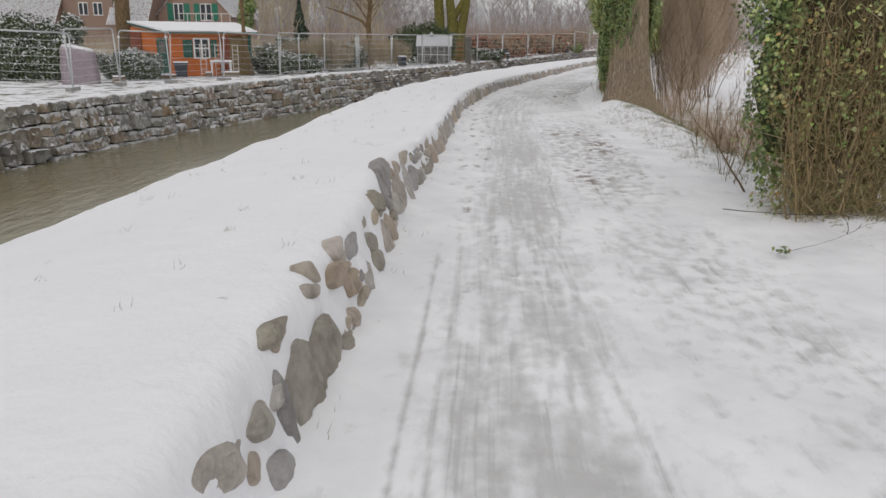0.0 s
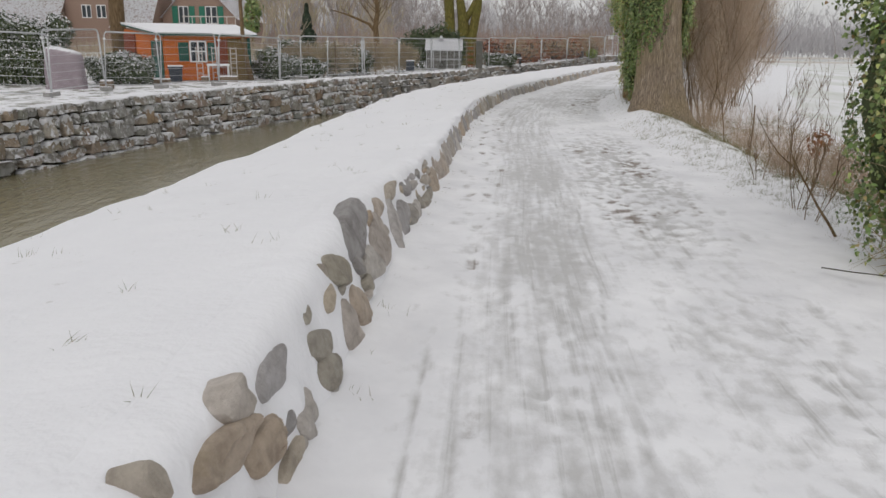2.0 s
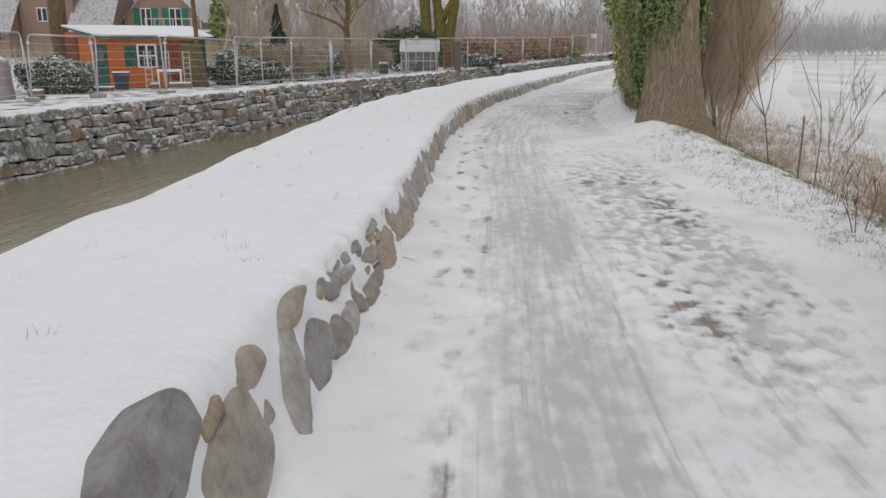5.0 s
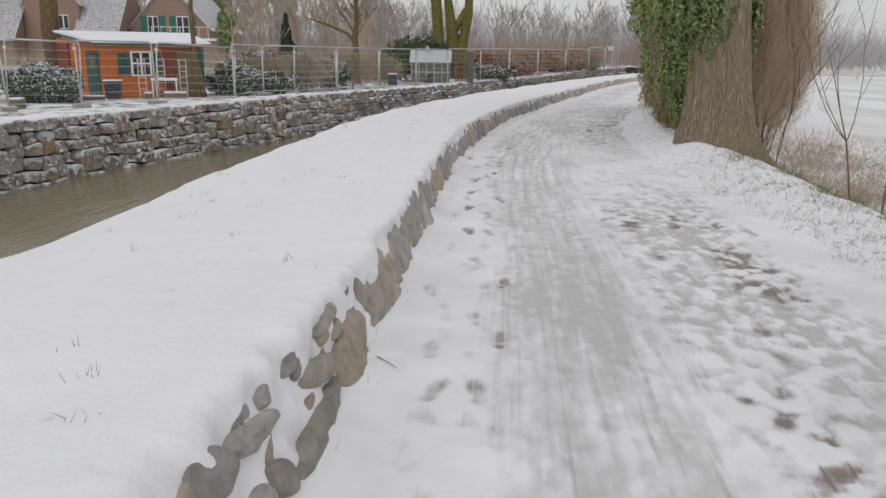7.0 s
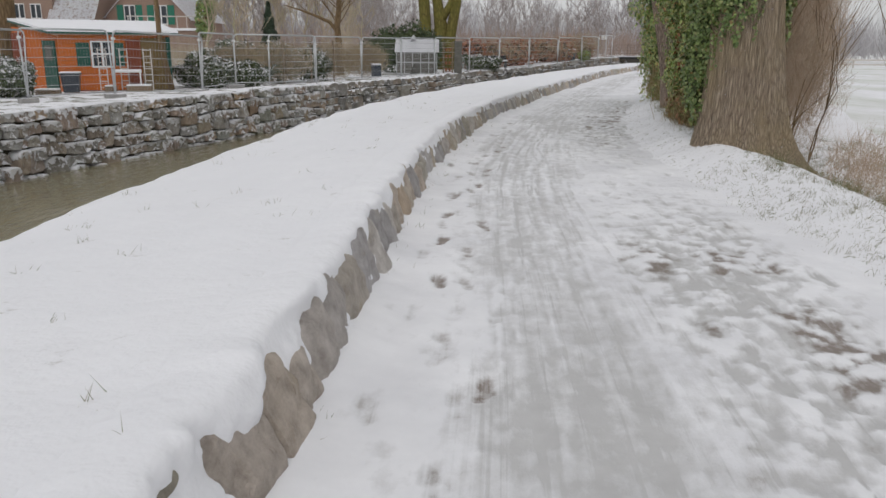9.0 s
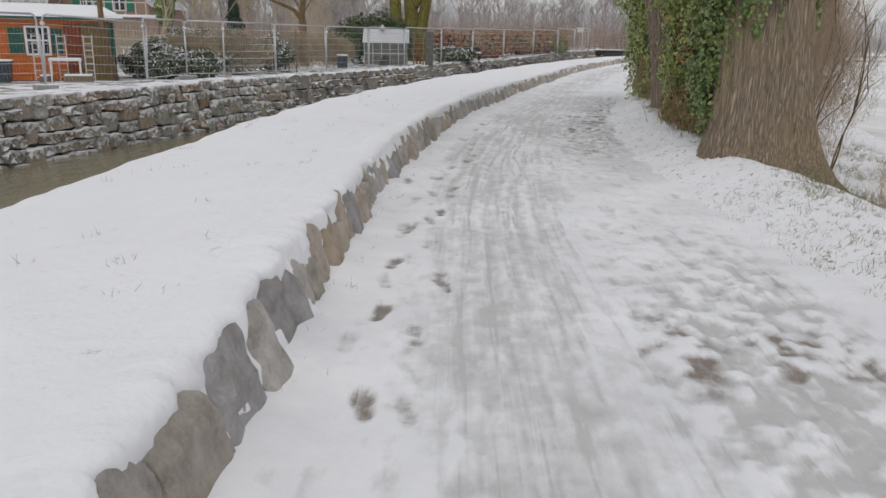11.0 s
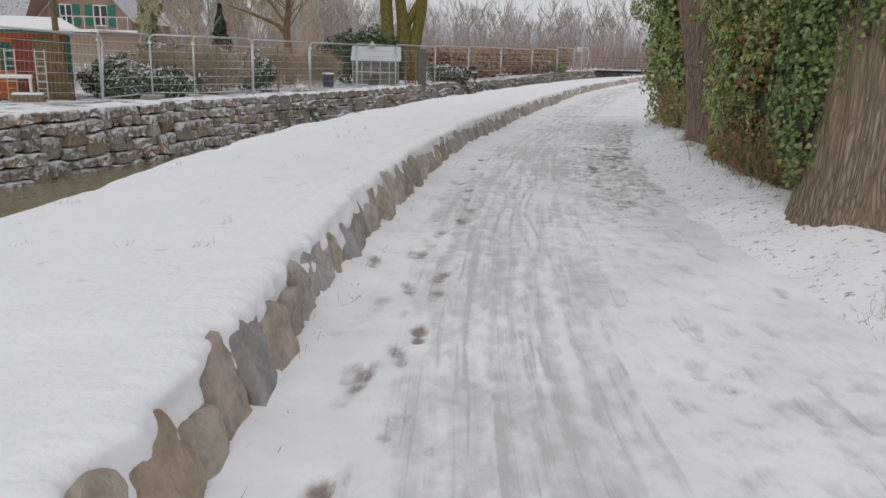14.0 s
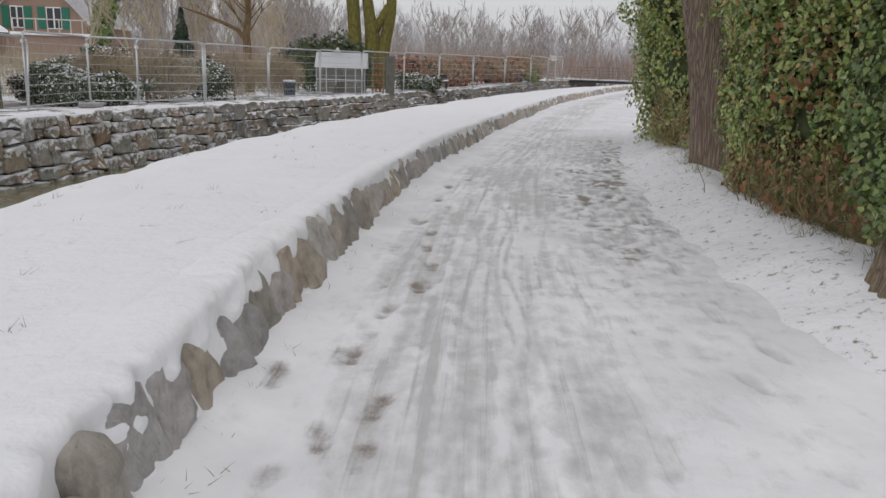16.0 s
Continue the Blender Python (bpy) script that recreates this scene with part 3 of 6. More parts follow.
GREEN = plain_material("dark_green_paint", (0.010, 0.062, 0.045), (0.018, 0.095, 0.068), 7, 0.5)
WHITE = plain_material("white_paint", (0.70, 0.70, 0.69), (0.80, 0.80, 0.79), 6, 0.5)
GLASS = material("dark_window_glass", 0.06)
paint(GLASS, (0.035, 0.042, 0.05))
PANE = plain_material("greenhouse_sheet", (0.10, 0.097, 0.085), (0.17, 0.165, 0.148), 3, 0.75, (1, 1, 3))
COVER = plain_material("mauve_tarpaulin", (0.25, 0.20, 0.225), (0.33, 0.275, 0.30), 4, 0.55, snow=True)
BIN = plain_material("dark_grey_plastic", (0.030, 0.037, 0.05), (0.05, 0.06, 0.075), 12, 0.45)
TIMBER = plain_material("weathered_timber", (0.15, 0.11, 0.075), (0.28, 0.21, 0.14), 6, 0.8, (6, 6, 0.8), 0.4)
PALE_TIMBER = plain_material("pale_painted_wood", (0.50, 0.46, 0.42), (0.66, 0.62, 0.58), 6, 0.7)
REED = plain_material("reed_screen", (0.11, 0.075, 0.03), (0.23, 0.16, 0.07), 20, 0.85, (1, 1, 0.12), 0.6)
BRICK = plain_material("brown_brick", (0.22, 0.145, 0.11), (0.34, 0.24, 0.19), 9, 0.85, (1, 1, 3))
BLACK = plain_material("dark_steel", (0.016, 0.016, 0.018), (0.04, 0.04, 0.042), 8, 0.5)
POT = plain_material("terracotta", (0.28, 0.11, 0.06), (0.38, 0.17, 0.10), 9, 0.8)


# ---- foliage and twig makers ----
def leaf_cloud(points, normals, size, rng, tilt=0.9):
    """Folded, pointed leaves at points, about facing normals."""
    n = len(points)
    p, nm = np.array(points, dtype=float), np.array(normals, dtype=float)
    nm = nm + rng.normal(0, tilt * 0.5, (n, 3)) + np.array([0, 0, 0.35])
    nm /= np.linalg.norm(nm, axis=1)[:, None] + 1e-9
    ref = rng.normal(0, 1, (n, 3)) + np.array([0, 0, -1.2])
    u = ref - nm * np.sum(ref * nm, axis=1)[:, None]
    u /= np.linalg.norm(u, axis=1)[:, None] + 1e-9
    v = np.cross(nm, u)
    s = (size * rng.uniform(0.6, 1.35, n))[:, None]
    shape = ((-0.45, 0.0, 0.0), (-0.28, 0.46, -0.10), (0.10, 0.38, -0.06), (0.62, 0.0, -0.04), (0.10, -0.38, -0.06), (-0.28, -0.46, -0.10))
    vs = np.stack([p + s * (a * u + b * v + c * nm) for a, b, c in shape], axis=1).reshape(-1, 3)
    base = np.arange(n) * 6
    fs = np.concatenate([np.stack([base, base + 1, base + 2, base + 3], 1), np.stack([base, base + 3, base + 4, base + 5], 1)])
    return vs.tolist(), fs.tolist()


def blob_points(blobs, density, rng, rough=0.16):
    """Points over the outside of overlapping ellipsoids (cx, cy, cz, rx, ry, rz)."""
    pts, nms = [], []
    for cx, cy, cz, rx, ry, rz in blobs:
        n = int(density * 4 * math.pi * ((rx * ry) ** 1.6 / 3 + (rx * rz) ** 1.6 / 3 + (ry * rz) ** 1.6 / 3) ** (1 / 1.6))
        d = rng.normal(0, 1, (n, 3))
        d /= np.linalg.norm(d, axis=1)[:, None]
        for q in d:
            k = 1 + rough * fbm(q[0] * 3 + cx, q[1] * 3 + cy, q[2] * 3 + cz, 3) * 1.6 + rng.uniform(-0.10, 0.05)
            x, y, z = cx + q[0] * rx * k, cy + q[1] * ry * k, cz + q[2] * rz * k
            inside = any((o != (cx, cy, cz, rx, ry, rz)) and ((x - o[0]) / o[3]) ** 2 + ((y - o[1]) / o[4]) ** 2 + ((z - o[2]) / o[5]) ** 2 < 0.72 for o in blobs)
            if not inside:
                pts.append((x, y, z))
                g = np.array([q[0] / rx, q[1] / ry, q[2] / rz])
                nms.append(g / np.linalg.norm(g))
    return pts, nms


# Lumpy hulls inside foliage; their dark colour imitates shade in the gaps.
def blob_core(blobs, shrink=0.86):
    bm = bmesh.new()
    for cx, cy, cz, rx, ry, rz in blobs:
        r = bmesh.ops.create_icosphere(bm, subdivisions=3, radius=1.0)
        for v in r["verts"]:
            k = shrink * (1 + 0.25 * fbm(v.co.x * 2 + cx, v.co.y * 2 + cy, v.co.z * 2 + cz, 2))
            v.co = Vector((cx + v.co.x * rx * k, cy + v.co.y * ry * k, cz + v.co.z * rz * k))
    return bm


def foliage(name, blobs, density, size, seed, mat, parent, label="", tilt=0.9, rough=0.16):
    rng = np.random.default_rng(seed)
    p, n = blob_points(blobs, density, rng, rough)
    v, f = leaf_cloud(p, n, size, rng, tilt)
    return from_lists(name, v, f, mat, parent, label=label)


def slivers(starts, ends, widths, rng):
    """Thin three-sided twigs from starts to ends."""
    a, b = np.array(starts), np.array(ends)
    n = len(a)
    d = b - a
    s = np.cross(d, rng.normal(0, 1, (n, 3)))
    s /= np.linalg.norm(s, axis=1)[:, None] + 1e-9
    w = np.cross(d, s)
    w /= np.linalg.norm(w, axis=1)[:, None] + 1e-9
    k = np.array(widths)[:, None]
    v = np.stack([a + s * k, a - s * k * 0.5 + w * k * 0.87, a - s * k * 0.5 - w * k * 0.87, b], axis=1).reshape(-1, 3)
    i = np.arange(n) * 4
    f = np.concatenate([np.stack([i, i + 1, i + 3], 1), np.stack([i + 1, i + 2, i + 3], 1), np.stack([i + 2, i, i + 3], 1)])
    return v.tolist(), f.tolist()


def tangle(name, centre, radius, count, length, width, seed, mat, parent=None, up=0.5, label=""):
    """A thicket of fine twigs within an ellipsoid."""
    rng = np.random.default_rng(seed)
    q = rng.normal(0, 1, (count, 3))
    q /= np.linalg.norm(q, axis=1)[:, None]
    q *= rng.uniform(0.0, 1.0, count)[:, None] ** 0.45
    a = np.array(centre) + q * np.array(radius)
    d = rng.normal(0, 1, (count, 3)) + np.array([0, 0, up * 2])
    d /= np.linalg.norm(d, axis=1)[:, None]
    L = (length * rng.uniform(0.4, 1.3, count))[:, None]
    v, f = slivers(a, a + d * L, width * rng.uniform(0.5, 1.3, count), rng)
    return tagged(from_lists(name, v, f, mat, parent, label=label), label, kind="stuff")


def bare_tree_lists(seed, height, girth, levels=3, kids=(3, 4)):
    rng = random.Random(seed)
    bm = bmesh.new()
    pts = [Vector((0, 0, -0.2))]
    for k in range(1, 6):
        pts.append(Vector((rng.uniform(-1, 1) * height * 0.012 * k, rng.uniform(-1, 1) * height * 0.012 * k, height * 0.85 * k / 5)))
    tube(bm, pts, [girth * (1 - 0.16 * k) for k in range(6)], 5, cap=False)
    for k in range(2, 6):
        for _ in range(2 if k < 5 else 4):
            a = rng.uniform(0, 6.28)
            branchy(bm, pts[k], (math.cos(a), math.sin(a), rng.uniform(0.5, 1.4)), height * rng.uniform(0.2, 0.34), girth * 0.4, levels - 1, rng, 3, 0.55, kids, 0.06)
    bm.verts.ensure_lookup_table()
    v = np.array([tuple(x.co) for x in bm.verts])
    bm.verts.index_update()
    f = [tuple(x.index for x in fc.verts) for fc in bm.faces]
    bm.free()
    return v, f


def woodland(name, spots, variants, mat, label, seed):
    """Many far trees as one mesh."""
    rng = random.Random(seed)
    vs, fs, n = [], [], 0
    for x, y, z, s in spots:
        v, f = variants[rng.randrange(len(variants))]
        a = rng.uniform(0, 6.28)
        c, sn = math.cos(a), math.sin(a)
        w = np.stack([x + s * (v[:, 0] * c - v[:, 1] * sn), y + s * (v[:, 0] * sn + v[:, 1] * c), z + s * v[:, 2]], 1)
        vs.append(w)
        fs += [tuple(i + n for i in q) for q in f]
        n += len(v)
    ob = from_lists(name, np.concatenate(vs).tolist(), fs, mat)
    return tagged(ob, label, "woods", kind="stuff")


# ---- far woods ----
wood_rng = random.Random(5)
VARIANTS = [bare_tree_lists(40 + k, 1.0, 0.016, 3, (2, 4)) for k in range(6)]


def far_spots(count, x0, x1, y0, y1, h0, h1):
    return [(wood_rng.uniform(x0, x1), wood_rng.uniform(y0, y1), -0.6, wood_rng.uniform(h0, h1)) for _ in range(count)]


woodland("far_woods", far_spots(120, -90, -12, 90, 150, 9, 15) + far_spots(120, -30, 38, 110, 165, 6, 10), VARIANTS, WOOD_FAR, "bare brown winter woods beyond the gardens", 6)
# No fog is built; the mist here is only the material's pale grey.
woodland("misty_woods", far_spots(130, -120, 90, 175, 240, 9, 14) + far_spots(110, 60, 330, 300, 380, 9, 15), VARIANTS, WOOD_HAZE_TINT, "winter woods at the horizon, haze painted into their pale colour", 7)


def undergrowth(name, count, x0, x1, y0, y1, h, width, mat, seed, label):
    rng = np.random.default_rng(seed)
    a = np.stack([rng.uniform(x0, x1, count), rng.uniform(y0, y1, count), rng.uniform(-0.6, h * 0.55, count)], 1)
    d = np.stack([rng.normal(0, 0.22, count), rng.normal(0, 0.22, count), rng.uniform(0.4, 1.0, count)], 1) * (h * rng.uniform(0.3, 0.75, count))[:, None]
    v, f = slivers(a, a + d, width * rng.uniform(0.4, 1.2, count), rng)
    return tagged(from_lists(name, v, f, mat), label, "undergrowth", kind="stuff")


undergrowth("brown_undergrowth", 15500, -95, 36, 84, 125, 4.4, 0.055, UNDER_FAR, 11, "dense reddish brown winter undergrowth at the wood's edge")
# Greyed by the same painted haze.
undergrowth("grey_undergrowth", 13000, -110, 90, 150, 180, 8.5, 0.09, WOOD_HAZE_TINT, 12, "winter undergrowth, haze painted into its grey colour")
undergrowth("horizon_undergrowth", 9000, 55, 360, 300, 330, 7.5, 0.22, WOOD_HAZE_TINT, 13, "grey line of woods beyond the field")


woodland("garden_woods", far_spots(30, -50, -14, 82, 96, 7, 11) + far_spots(3, -15, -11, 46, 60, 5.0, 7) + far_spots(7, -15, -4, 60, 78, 4, 6.5), VARIANTS, GARDEN_WOOD, "bare brown garden trees between the houses", 8)
undergrowth("garden_undergrowth", 4200, -40, -4, 50, 64, 1.9, 0.022, GARDEN_WOOD, 14, "brown winter shrubs in the gardens")
undergrowth("near_undergrowth", 2600, -22, -11, 36, 44, 2.2, 0.014, GARDEN_WOOD, 15, "bare brown shrubs behind the cabin")


# ---- river wall: rubble stones fitted to one another ----
def clip_cell(poly, mid, normal):
    """The part of a polygon on the near side of a line."""
    out = []
    for k in range(len(poly)):
        a, b = poly[k], poly[(k + 1) % len(poly)]
        da = (a[0] - mid[0]) * normal[0] + (a[1] - mid[1]) * normal[1]
        db = (b[0] - mid[0]) * normal[0] + (b[1] - mid[1]) * normal[1]
        if da <= 0:
            out.append(a)
        if (da < 0 < db) or (db < 0 < da):
            u = da / (da - db)
            out.append((a[0] + (b[0] - a[0]) * u, a[1] + (b[1] - a[1]) * u))
    return out


def wall_cells(rng):
    """Stones of the wall in uneven courses, as polygons in (y, z); a tall one now and then fills two courses."""
    cells, rows = [], 6
    step = 1.72 / rows

    def line(c, y):
        if c == 0:
            return -1.75
        if c == rows:
            return bank_z(y) + 0.05 + 0.06 * fbm(y * 1.3, 3.0, 0, 2)
        k = (bank_z(y) + 0.05 + 1.72) / 1.72
        return -1.72 + k * step * c + 0.09 * fbm(y * 0.8, c * 5.0, 2.0, 2) + 0.05 * fbm(y * 2.6, c * 3.0, 6.0, 2)
    taken = []
    for c in range(rows):
        y = 8.0 + rng.uniform(0, 0.4)
        while y < 77:
            grow = 1 + 0.5 * ramp(30, 60, y)
            w = rng.choice((0.18, 0.24, 0.3, 0.34, 0.4, 0.46, 0.55, 0.66)) * rng.uniform(0.85, 1.15) * grow
            inside = [b for r, a, b in taken if r == c and a - 0.1 < y < b - 0.02]
            if inside:
                y = max(inside) + 0.01
            ahead = [a for r, a, b in taken if r == c and y <= a < y + w + 0.12]
            if ahead:
                w = min(ahead) - y - 0.01
            tall = 2 if c < rows - 1 and w > 0.28 and rng.random() < 0.2 else 1
            mid = y + w / 2
            if w > 0.08:
                if tall == 2:
                    taken.append((c + 1, y, y + w))
                top = c + tall
                a, b = rng.uniform(-0.07, 0.07), rng.uniform(-0.07, 0.07)
                j = [rng.uniform(-0.035, 0.035) for _ in range(8)]
                poly = [(y + a, line(c, y) + j[0]), (mid + j[1], line(c, mid) + j[2] * 0.7), (y + w - a, line(c, y + w) + j[3]), (y + w + b * 0.5, (line(c, mid) + line(top, mid)) / 2 + j[4]),
                        (y + w + b - 0.02, line(top, y + w) + j[5] - 0.02), (mid + j[6], line(top, mid) + j[7] * 0.5), (y - b + 0.02, line(top, y) - 0.02), (y + a * 0.5, (line(c, mid) + line(top, mid)) / 2)]
                cells.append(((mid, (line(c, mid) + line(top, mid)) / 2), poly))
            y += max(w, 0.05)
    cells.sort()
    return cells


def stone_from_cell(s, poly, rng):
    """Vertices about the stone's middle, faces, and the middle."""
    n = len(poly)
    cy, cz = sum(p[0] for p in poly) / n, sum(p[1] for p in poly) / n
    size = max(0.08, max(math.hypot(p[0] - cy, p[1] - cz) for p in poly))
    ring = []
    for k in range(n):
        a, b = poly[k], poly[(k + 1) % n]
        ring.append((a[0] * 0.80 + b[0] * 0.20, a[1] * 0.80 + b[1] * 0.20))
        ring.append((a[0] * 0.20 + b[0] * 0.80, a[1] * 0.20 + b[1] * 0.80))
    out = rng.uniform(-0.02, 0.16) + 0.03 * (cz < -0.9)
    tilt_y, tilt_z = rng.uniform(-0.18, 0.18), rng.uniform(-0.22, 0.12)
    verts, m = [], len(ring)
    gap = 0.024 / size
    for depth, k in ((-0.22, 0.97 - gap), (out + 0.09, 1.0 - gap), (out + 0.125, 0.90 - gap)):
        for y, z in ring:
            dy, dz = (y - cy) * k, (z - cz) * k
            wy = cy + dy
            x = curve_at(WALL_LINE, wy) + 0.05 - 0.05 * ((cz + 1.6) / 1.6) + depth + ((dy * tilt_y + dz * tilt_z) + rng.uniform(-0.012, 0.012) if depth > 0 else 0)
            verts.append((x, wy, cz + dz))
    verts.append((curve_at(WALL_LINE, cy) + out + 0.14 - 0.05 * ((cz + 1.6) / 1.6) + rng.uniform(-0.02, 0.015), cy + rng.uniform(-0.04, 0.04), cz + rng.uniform(-0.03, 0.03)))
    faces = []
    for j in range(2):
        for k in range(m):
            faces.append((j * m + k, j * m + (k + 1) % m, (j + 1) * m + (k + 1) % m, (j + 1) * m + k))
    for k in range(m):
        faces.append((2 * m + k, 2 * m + (k + 1) % m, 3 * m))
    mid = (curve_at(WALL_LINE, cy), cy, cz)
    return [(v[0] - mid[0], v[1] - mid[1], v[2] - mid[2]) for v in verts], faces, mid


def build_river_wall():
    ys = [-14 + 1.0 * k for k in range(0, 92)]
    verts, faces = [], []
    for y in ys:
        w, z = curve_at(WALL_LINE, y), bank_z(y)
        verts += [(w - 0.12, y, z - 0.02), (w + 0.06, y, z - 0.06), (w + 0.10, y, -2.2)]
    for i in range(len(ys) - 1):
        for k in range(2):
            a = i * 3 + k
            faces.append((a, a + 1, a + 4, a + 3))
    wall = tagged(from_lists("wall_river", verts, faces, EARTH), "rubble stone river wall with snow on its ledges", "wall", kind="structure")
    rng = random.Random(21)
    placed, rest_v, rest_f = 0, [], []
    for s, poly in wall_cells(rng):
        v, f, mid = stone_from_cell(s, poly, rng)
        if placed < 300 and s[0] > 12.5:
            ob = from_lists("stone", v, f, RUBBLE, wall)
            ob.location = mid
            placed += 1
        else:
            n = len(rest_v)
            rest_v += [(a + mid[0], b + mid[1], c + mid[2]) for a, b, c in v]
            rest_f += [tuple(i + n for i in q) for q in f]
    tagged(from_lists("far_stones", rest_v, rest_f, RUBBLE_FAR, wall), kind="stuff")


RUBBLE_FAR = stone_material("rubble_stone_far", [(0.20, 0.20, 0.20), (0.36, 0.35, 0.34), (0.27, 0.22, 0.17), (0.42, 0.40, 0.37), (0.25, 0.25, 0.24), (0.36, 0.29, 0.23)], per_island=True, up=(0.25, 0.48, 0.30))


# ---- edging of upright stones along the path ----
def on_face(y, q, off):
    """A point on the edging's leaning face, off metres proud of it."""
    b, f, h = curve_at(BASE_LINE, y), curve_at(FACE_WIDTH, y), curve_at(TOP_HEIGHT, y)
    n = math.hypot(f, h)
    return Vector((b - f * q + off * h / n, y, rise(y) + h * q + off * f / n))


def plate_outline(y, foot, head, along, across, rng):
    """A worn stone's outline in (y, q): its long axis runs from foot to head and along metres forward."""
    n, mid, dq = 16, (foot + head) / 2, head - foot
    fat, seed, point = rng.uniform(1.45, 2.3), rng.uniform(0, 50), rng.uniform(0.15, 0.75)
    side, drop = (across, across * 0.62) if abs(dq) > 0.1 else (across * 0.45, across)
    out = []
    for k in range(n):
        a = 2 * math.pi * (k + rng.uniform(0.35, 0.65)) / n
        c, d = math.cos(a), math.sin(a)
        r = 0.62 / (abs(c) ** fat + abs(d) ** fat) ** (1 / fat) * (1 + 0.14 * noise.noise(Vector((c * 1.5 + seed, d * 1.5, 0.5))))
        u, v = c * r, d * r
        u *= 1 - point * max(0.0, v) * 1.3
        out.append((y + u * side + v * along, mid - u * drop + v * dq))
    return out


def slab_outline(y0, y1, head, rng):
    """An upright slab between two joints, with a worn, uneven head, in (y, q)."""
    w, lean, skew = y1 - y0, rng.uniform(-0.04, 0.08), rng.uniform(-0.14, 0.14)
    low = rng.uniform(-0.16, -0.08)
    head = min(head, 0.93)
    side = [(u, low + (head - low) * v) for u, v in ((0.02, 0.0), (0.0, 0.2), (0.01, 0.45), (0.0, 0.68), (0.05, 0.86), (0.2, 0.95 + skew * 0.4), (0.45, 1.0), (0.75, 0.97 - skew * 0.5), (0.93, 0.86), (0.98, 0.66), (0.97, 0.42), (0.99, 0.2), (0.98, 0.0))]
    return [(y0 + w * (u + rng.uniform(-0.03, 0.03)) + lean * (q - 0.3), min(0.96, q + rng.uniform(-0.03, 0.03))) for u, q in side]


def edging_cells(rng, y0, y1, lean=0.16, two=0.22, close=0.98, wide=1.0):
    """Upright slabs fitted to one another, as polygons in (y, q)."""
    seeds, y = [], y0
    while y < y1:
        w = rng.uniform(0.14, 0.36) * wide
        if rng.random() < two:
            cut = rng.uniform(0.3, 0.7)
            seeds += [(y + w / 2 + rng.uniform(-0.05, 0.05), cut - 0.3), (y + w / 2 + rng.uniform(-0.05, 0.05), cut + 0.3)]
        else:
            seeds.append((y + w / 2, rng.uniform(0.25, 0.6)))
        y += w
    cells = []
    for i, s in enumerate(seeds):
        top = rng.uniform(0.78, 0.98)
        poly = [(s[0] - 0.4, -0.2), (s[0] + 0.4, -0.2), (s[0] + 0.4, top), (s[0] - 0.4, top)]
        for o in seeds[max(0, i - 6):i + 7]:
            if o is not s and poly:
                poly = clip_cell(poly, ((s[0] + o[0]) / 2, (s[1] + o[1]) / 2), (o[0] - s[0], (o[1] - s[1]) * 0.55))
        if len(poly) >= 3:
            ring, m = [], len(poly)
            cy, cq = sum(p[0] for p in poly) / m, sum(p[1] for p in poly) / m
            for k in range(m):
                a, b = poly[k], poly[(k + 1) % m]
                for u in (0.14, 0.5, 0.86):
                    j = rng.uniform(0.90, 1.0) * close
                    ring.append((cy + (a[0] * (1 - u) + b[0] * u - cy) * j + lean * (a[1] * (1 - u) + b[1] * u - 0.4), cq + (a[1] * (1 - u) + b[1] * u - cq) * j))
            cells.append(ring)
    return cells


def plate(poly, front, rng, thick=0.13):
    """A worn stone set in the edging, from its outline in (y, q), its corners rounded."""
    poly = [(a[0] * (1 - u) + b[0] * u, a[1] * (1 - u) + b[1] * u) for a, b in zip(poly, poly[1:] + poly[:1]) for u in (0.25, 0.75)]
    n = len(poly)
    cy, cq = sum(p[0] for p in poly) / n, sum(p[1] for p in poly) / n
    ty, tq = rng.uniform(-0.10, 0.10), rng.uniform(-0.05, 0.03)
    mid = on_face(cy, cq, 0)
    verts, faces = [], []
    for off, k in ((front - thick, 0.96), (front - 0.040, 1.0), (front - 0.014, 0.94), (front - 0.002, 0.80), (front + 0.006, 0.45)):
        for y, q in poly:
            dy, dq = (y - cy) * k, (q - cq) * k
            verts.append(tuple(on_face(cy + dy, cq + dq, off + (dy * ty + dq * tq + 0.035 * fbm((cy + dy) * 6, (cq + dq) * 3, 51.0, 2) if k != 0.96 else 0)) - mid))
    for j in range(4):
        for k in range(n):
            faces.append((j * n + k, j * n + (k + 1) % n, (j + 1) * n + (k + 1) % n, (j + 1) * n + k))
    faces.append(tuple(4 * n + k for k in range(n)))
    return verts, faces, mid


# single stones of the leaning face: (y, foot, head, forward, across)
STONES_FIRST = [(-5.18, 0.55, 0.54, 0.34, 0.32), (-4.76, 0.39, 0.56, 0.12, 0.19), (-4.49, 0.06, 0.58, 0.05, 0.17), (-4.21, -0.02, 0.54, 0.22, 0.42), (-3.79, 0.04, 0.44, 0.36, 0.42),
                (-4.78, 0.05, 0.14, 0.17, 0.24), (-4.31, 0.81, 0.80, 0.38, 0.18), (-3.34, -0.04, 0.10, 0.17, 0.20), (-3.67, 0.77, 0.77, 0.16, 0.15), (-3.50, 0.77, 0.96, 0.0, 0.11),
                (-3.10, 0.64, 0.61, 0.43, 0.24), (-2.92, 0.67, 0.90, 0.07, 0.24), (-2.52, 0.58, 0.75, 0.28, 0.28), (-2.75, 0.36, 0.35, 0.43, 0.27), (-2.65, 0.0, 0.17, 0.18, 0.18),
                (-3.04, 0.09, 0.12, 0.17, 0.25), (-2.35, 0.05, 0.33, 0.10, 0.25)]
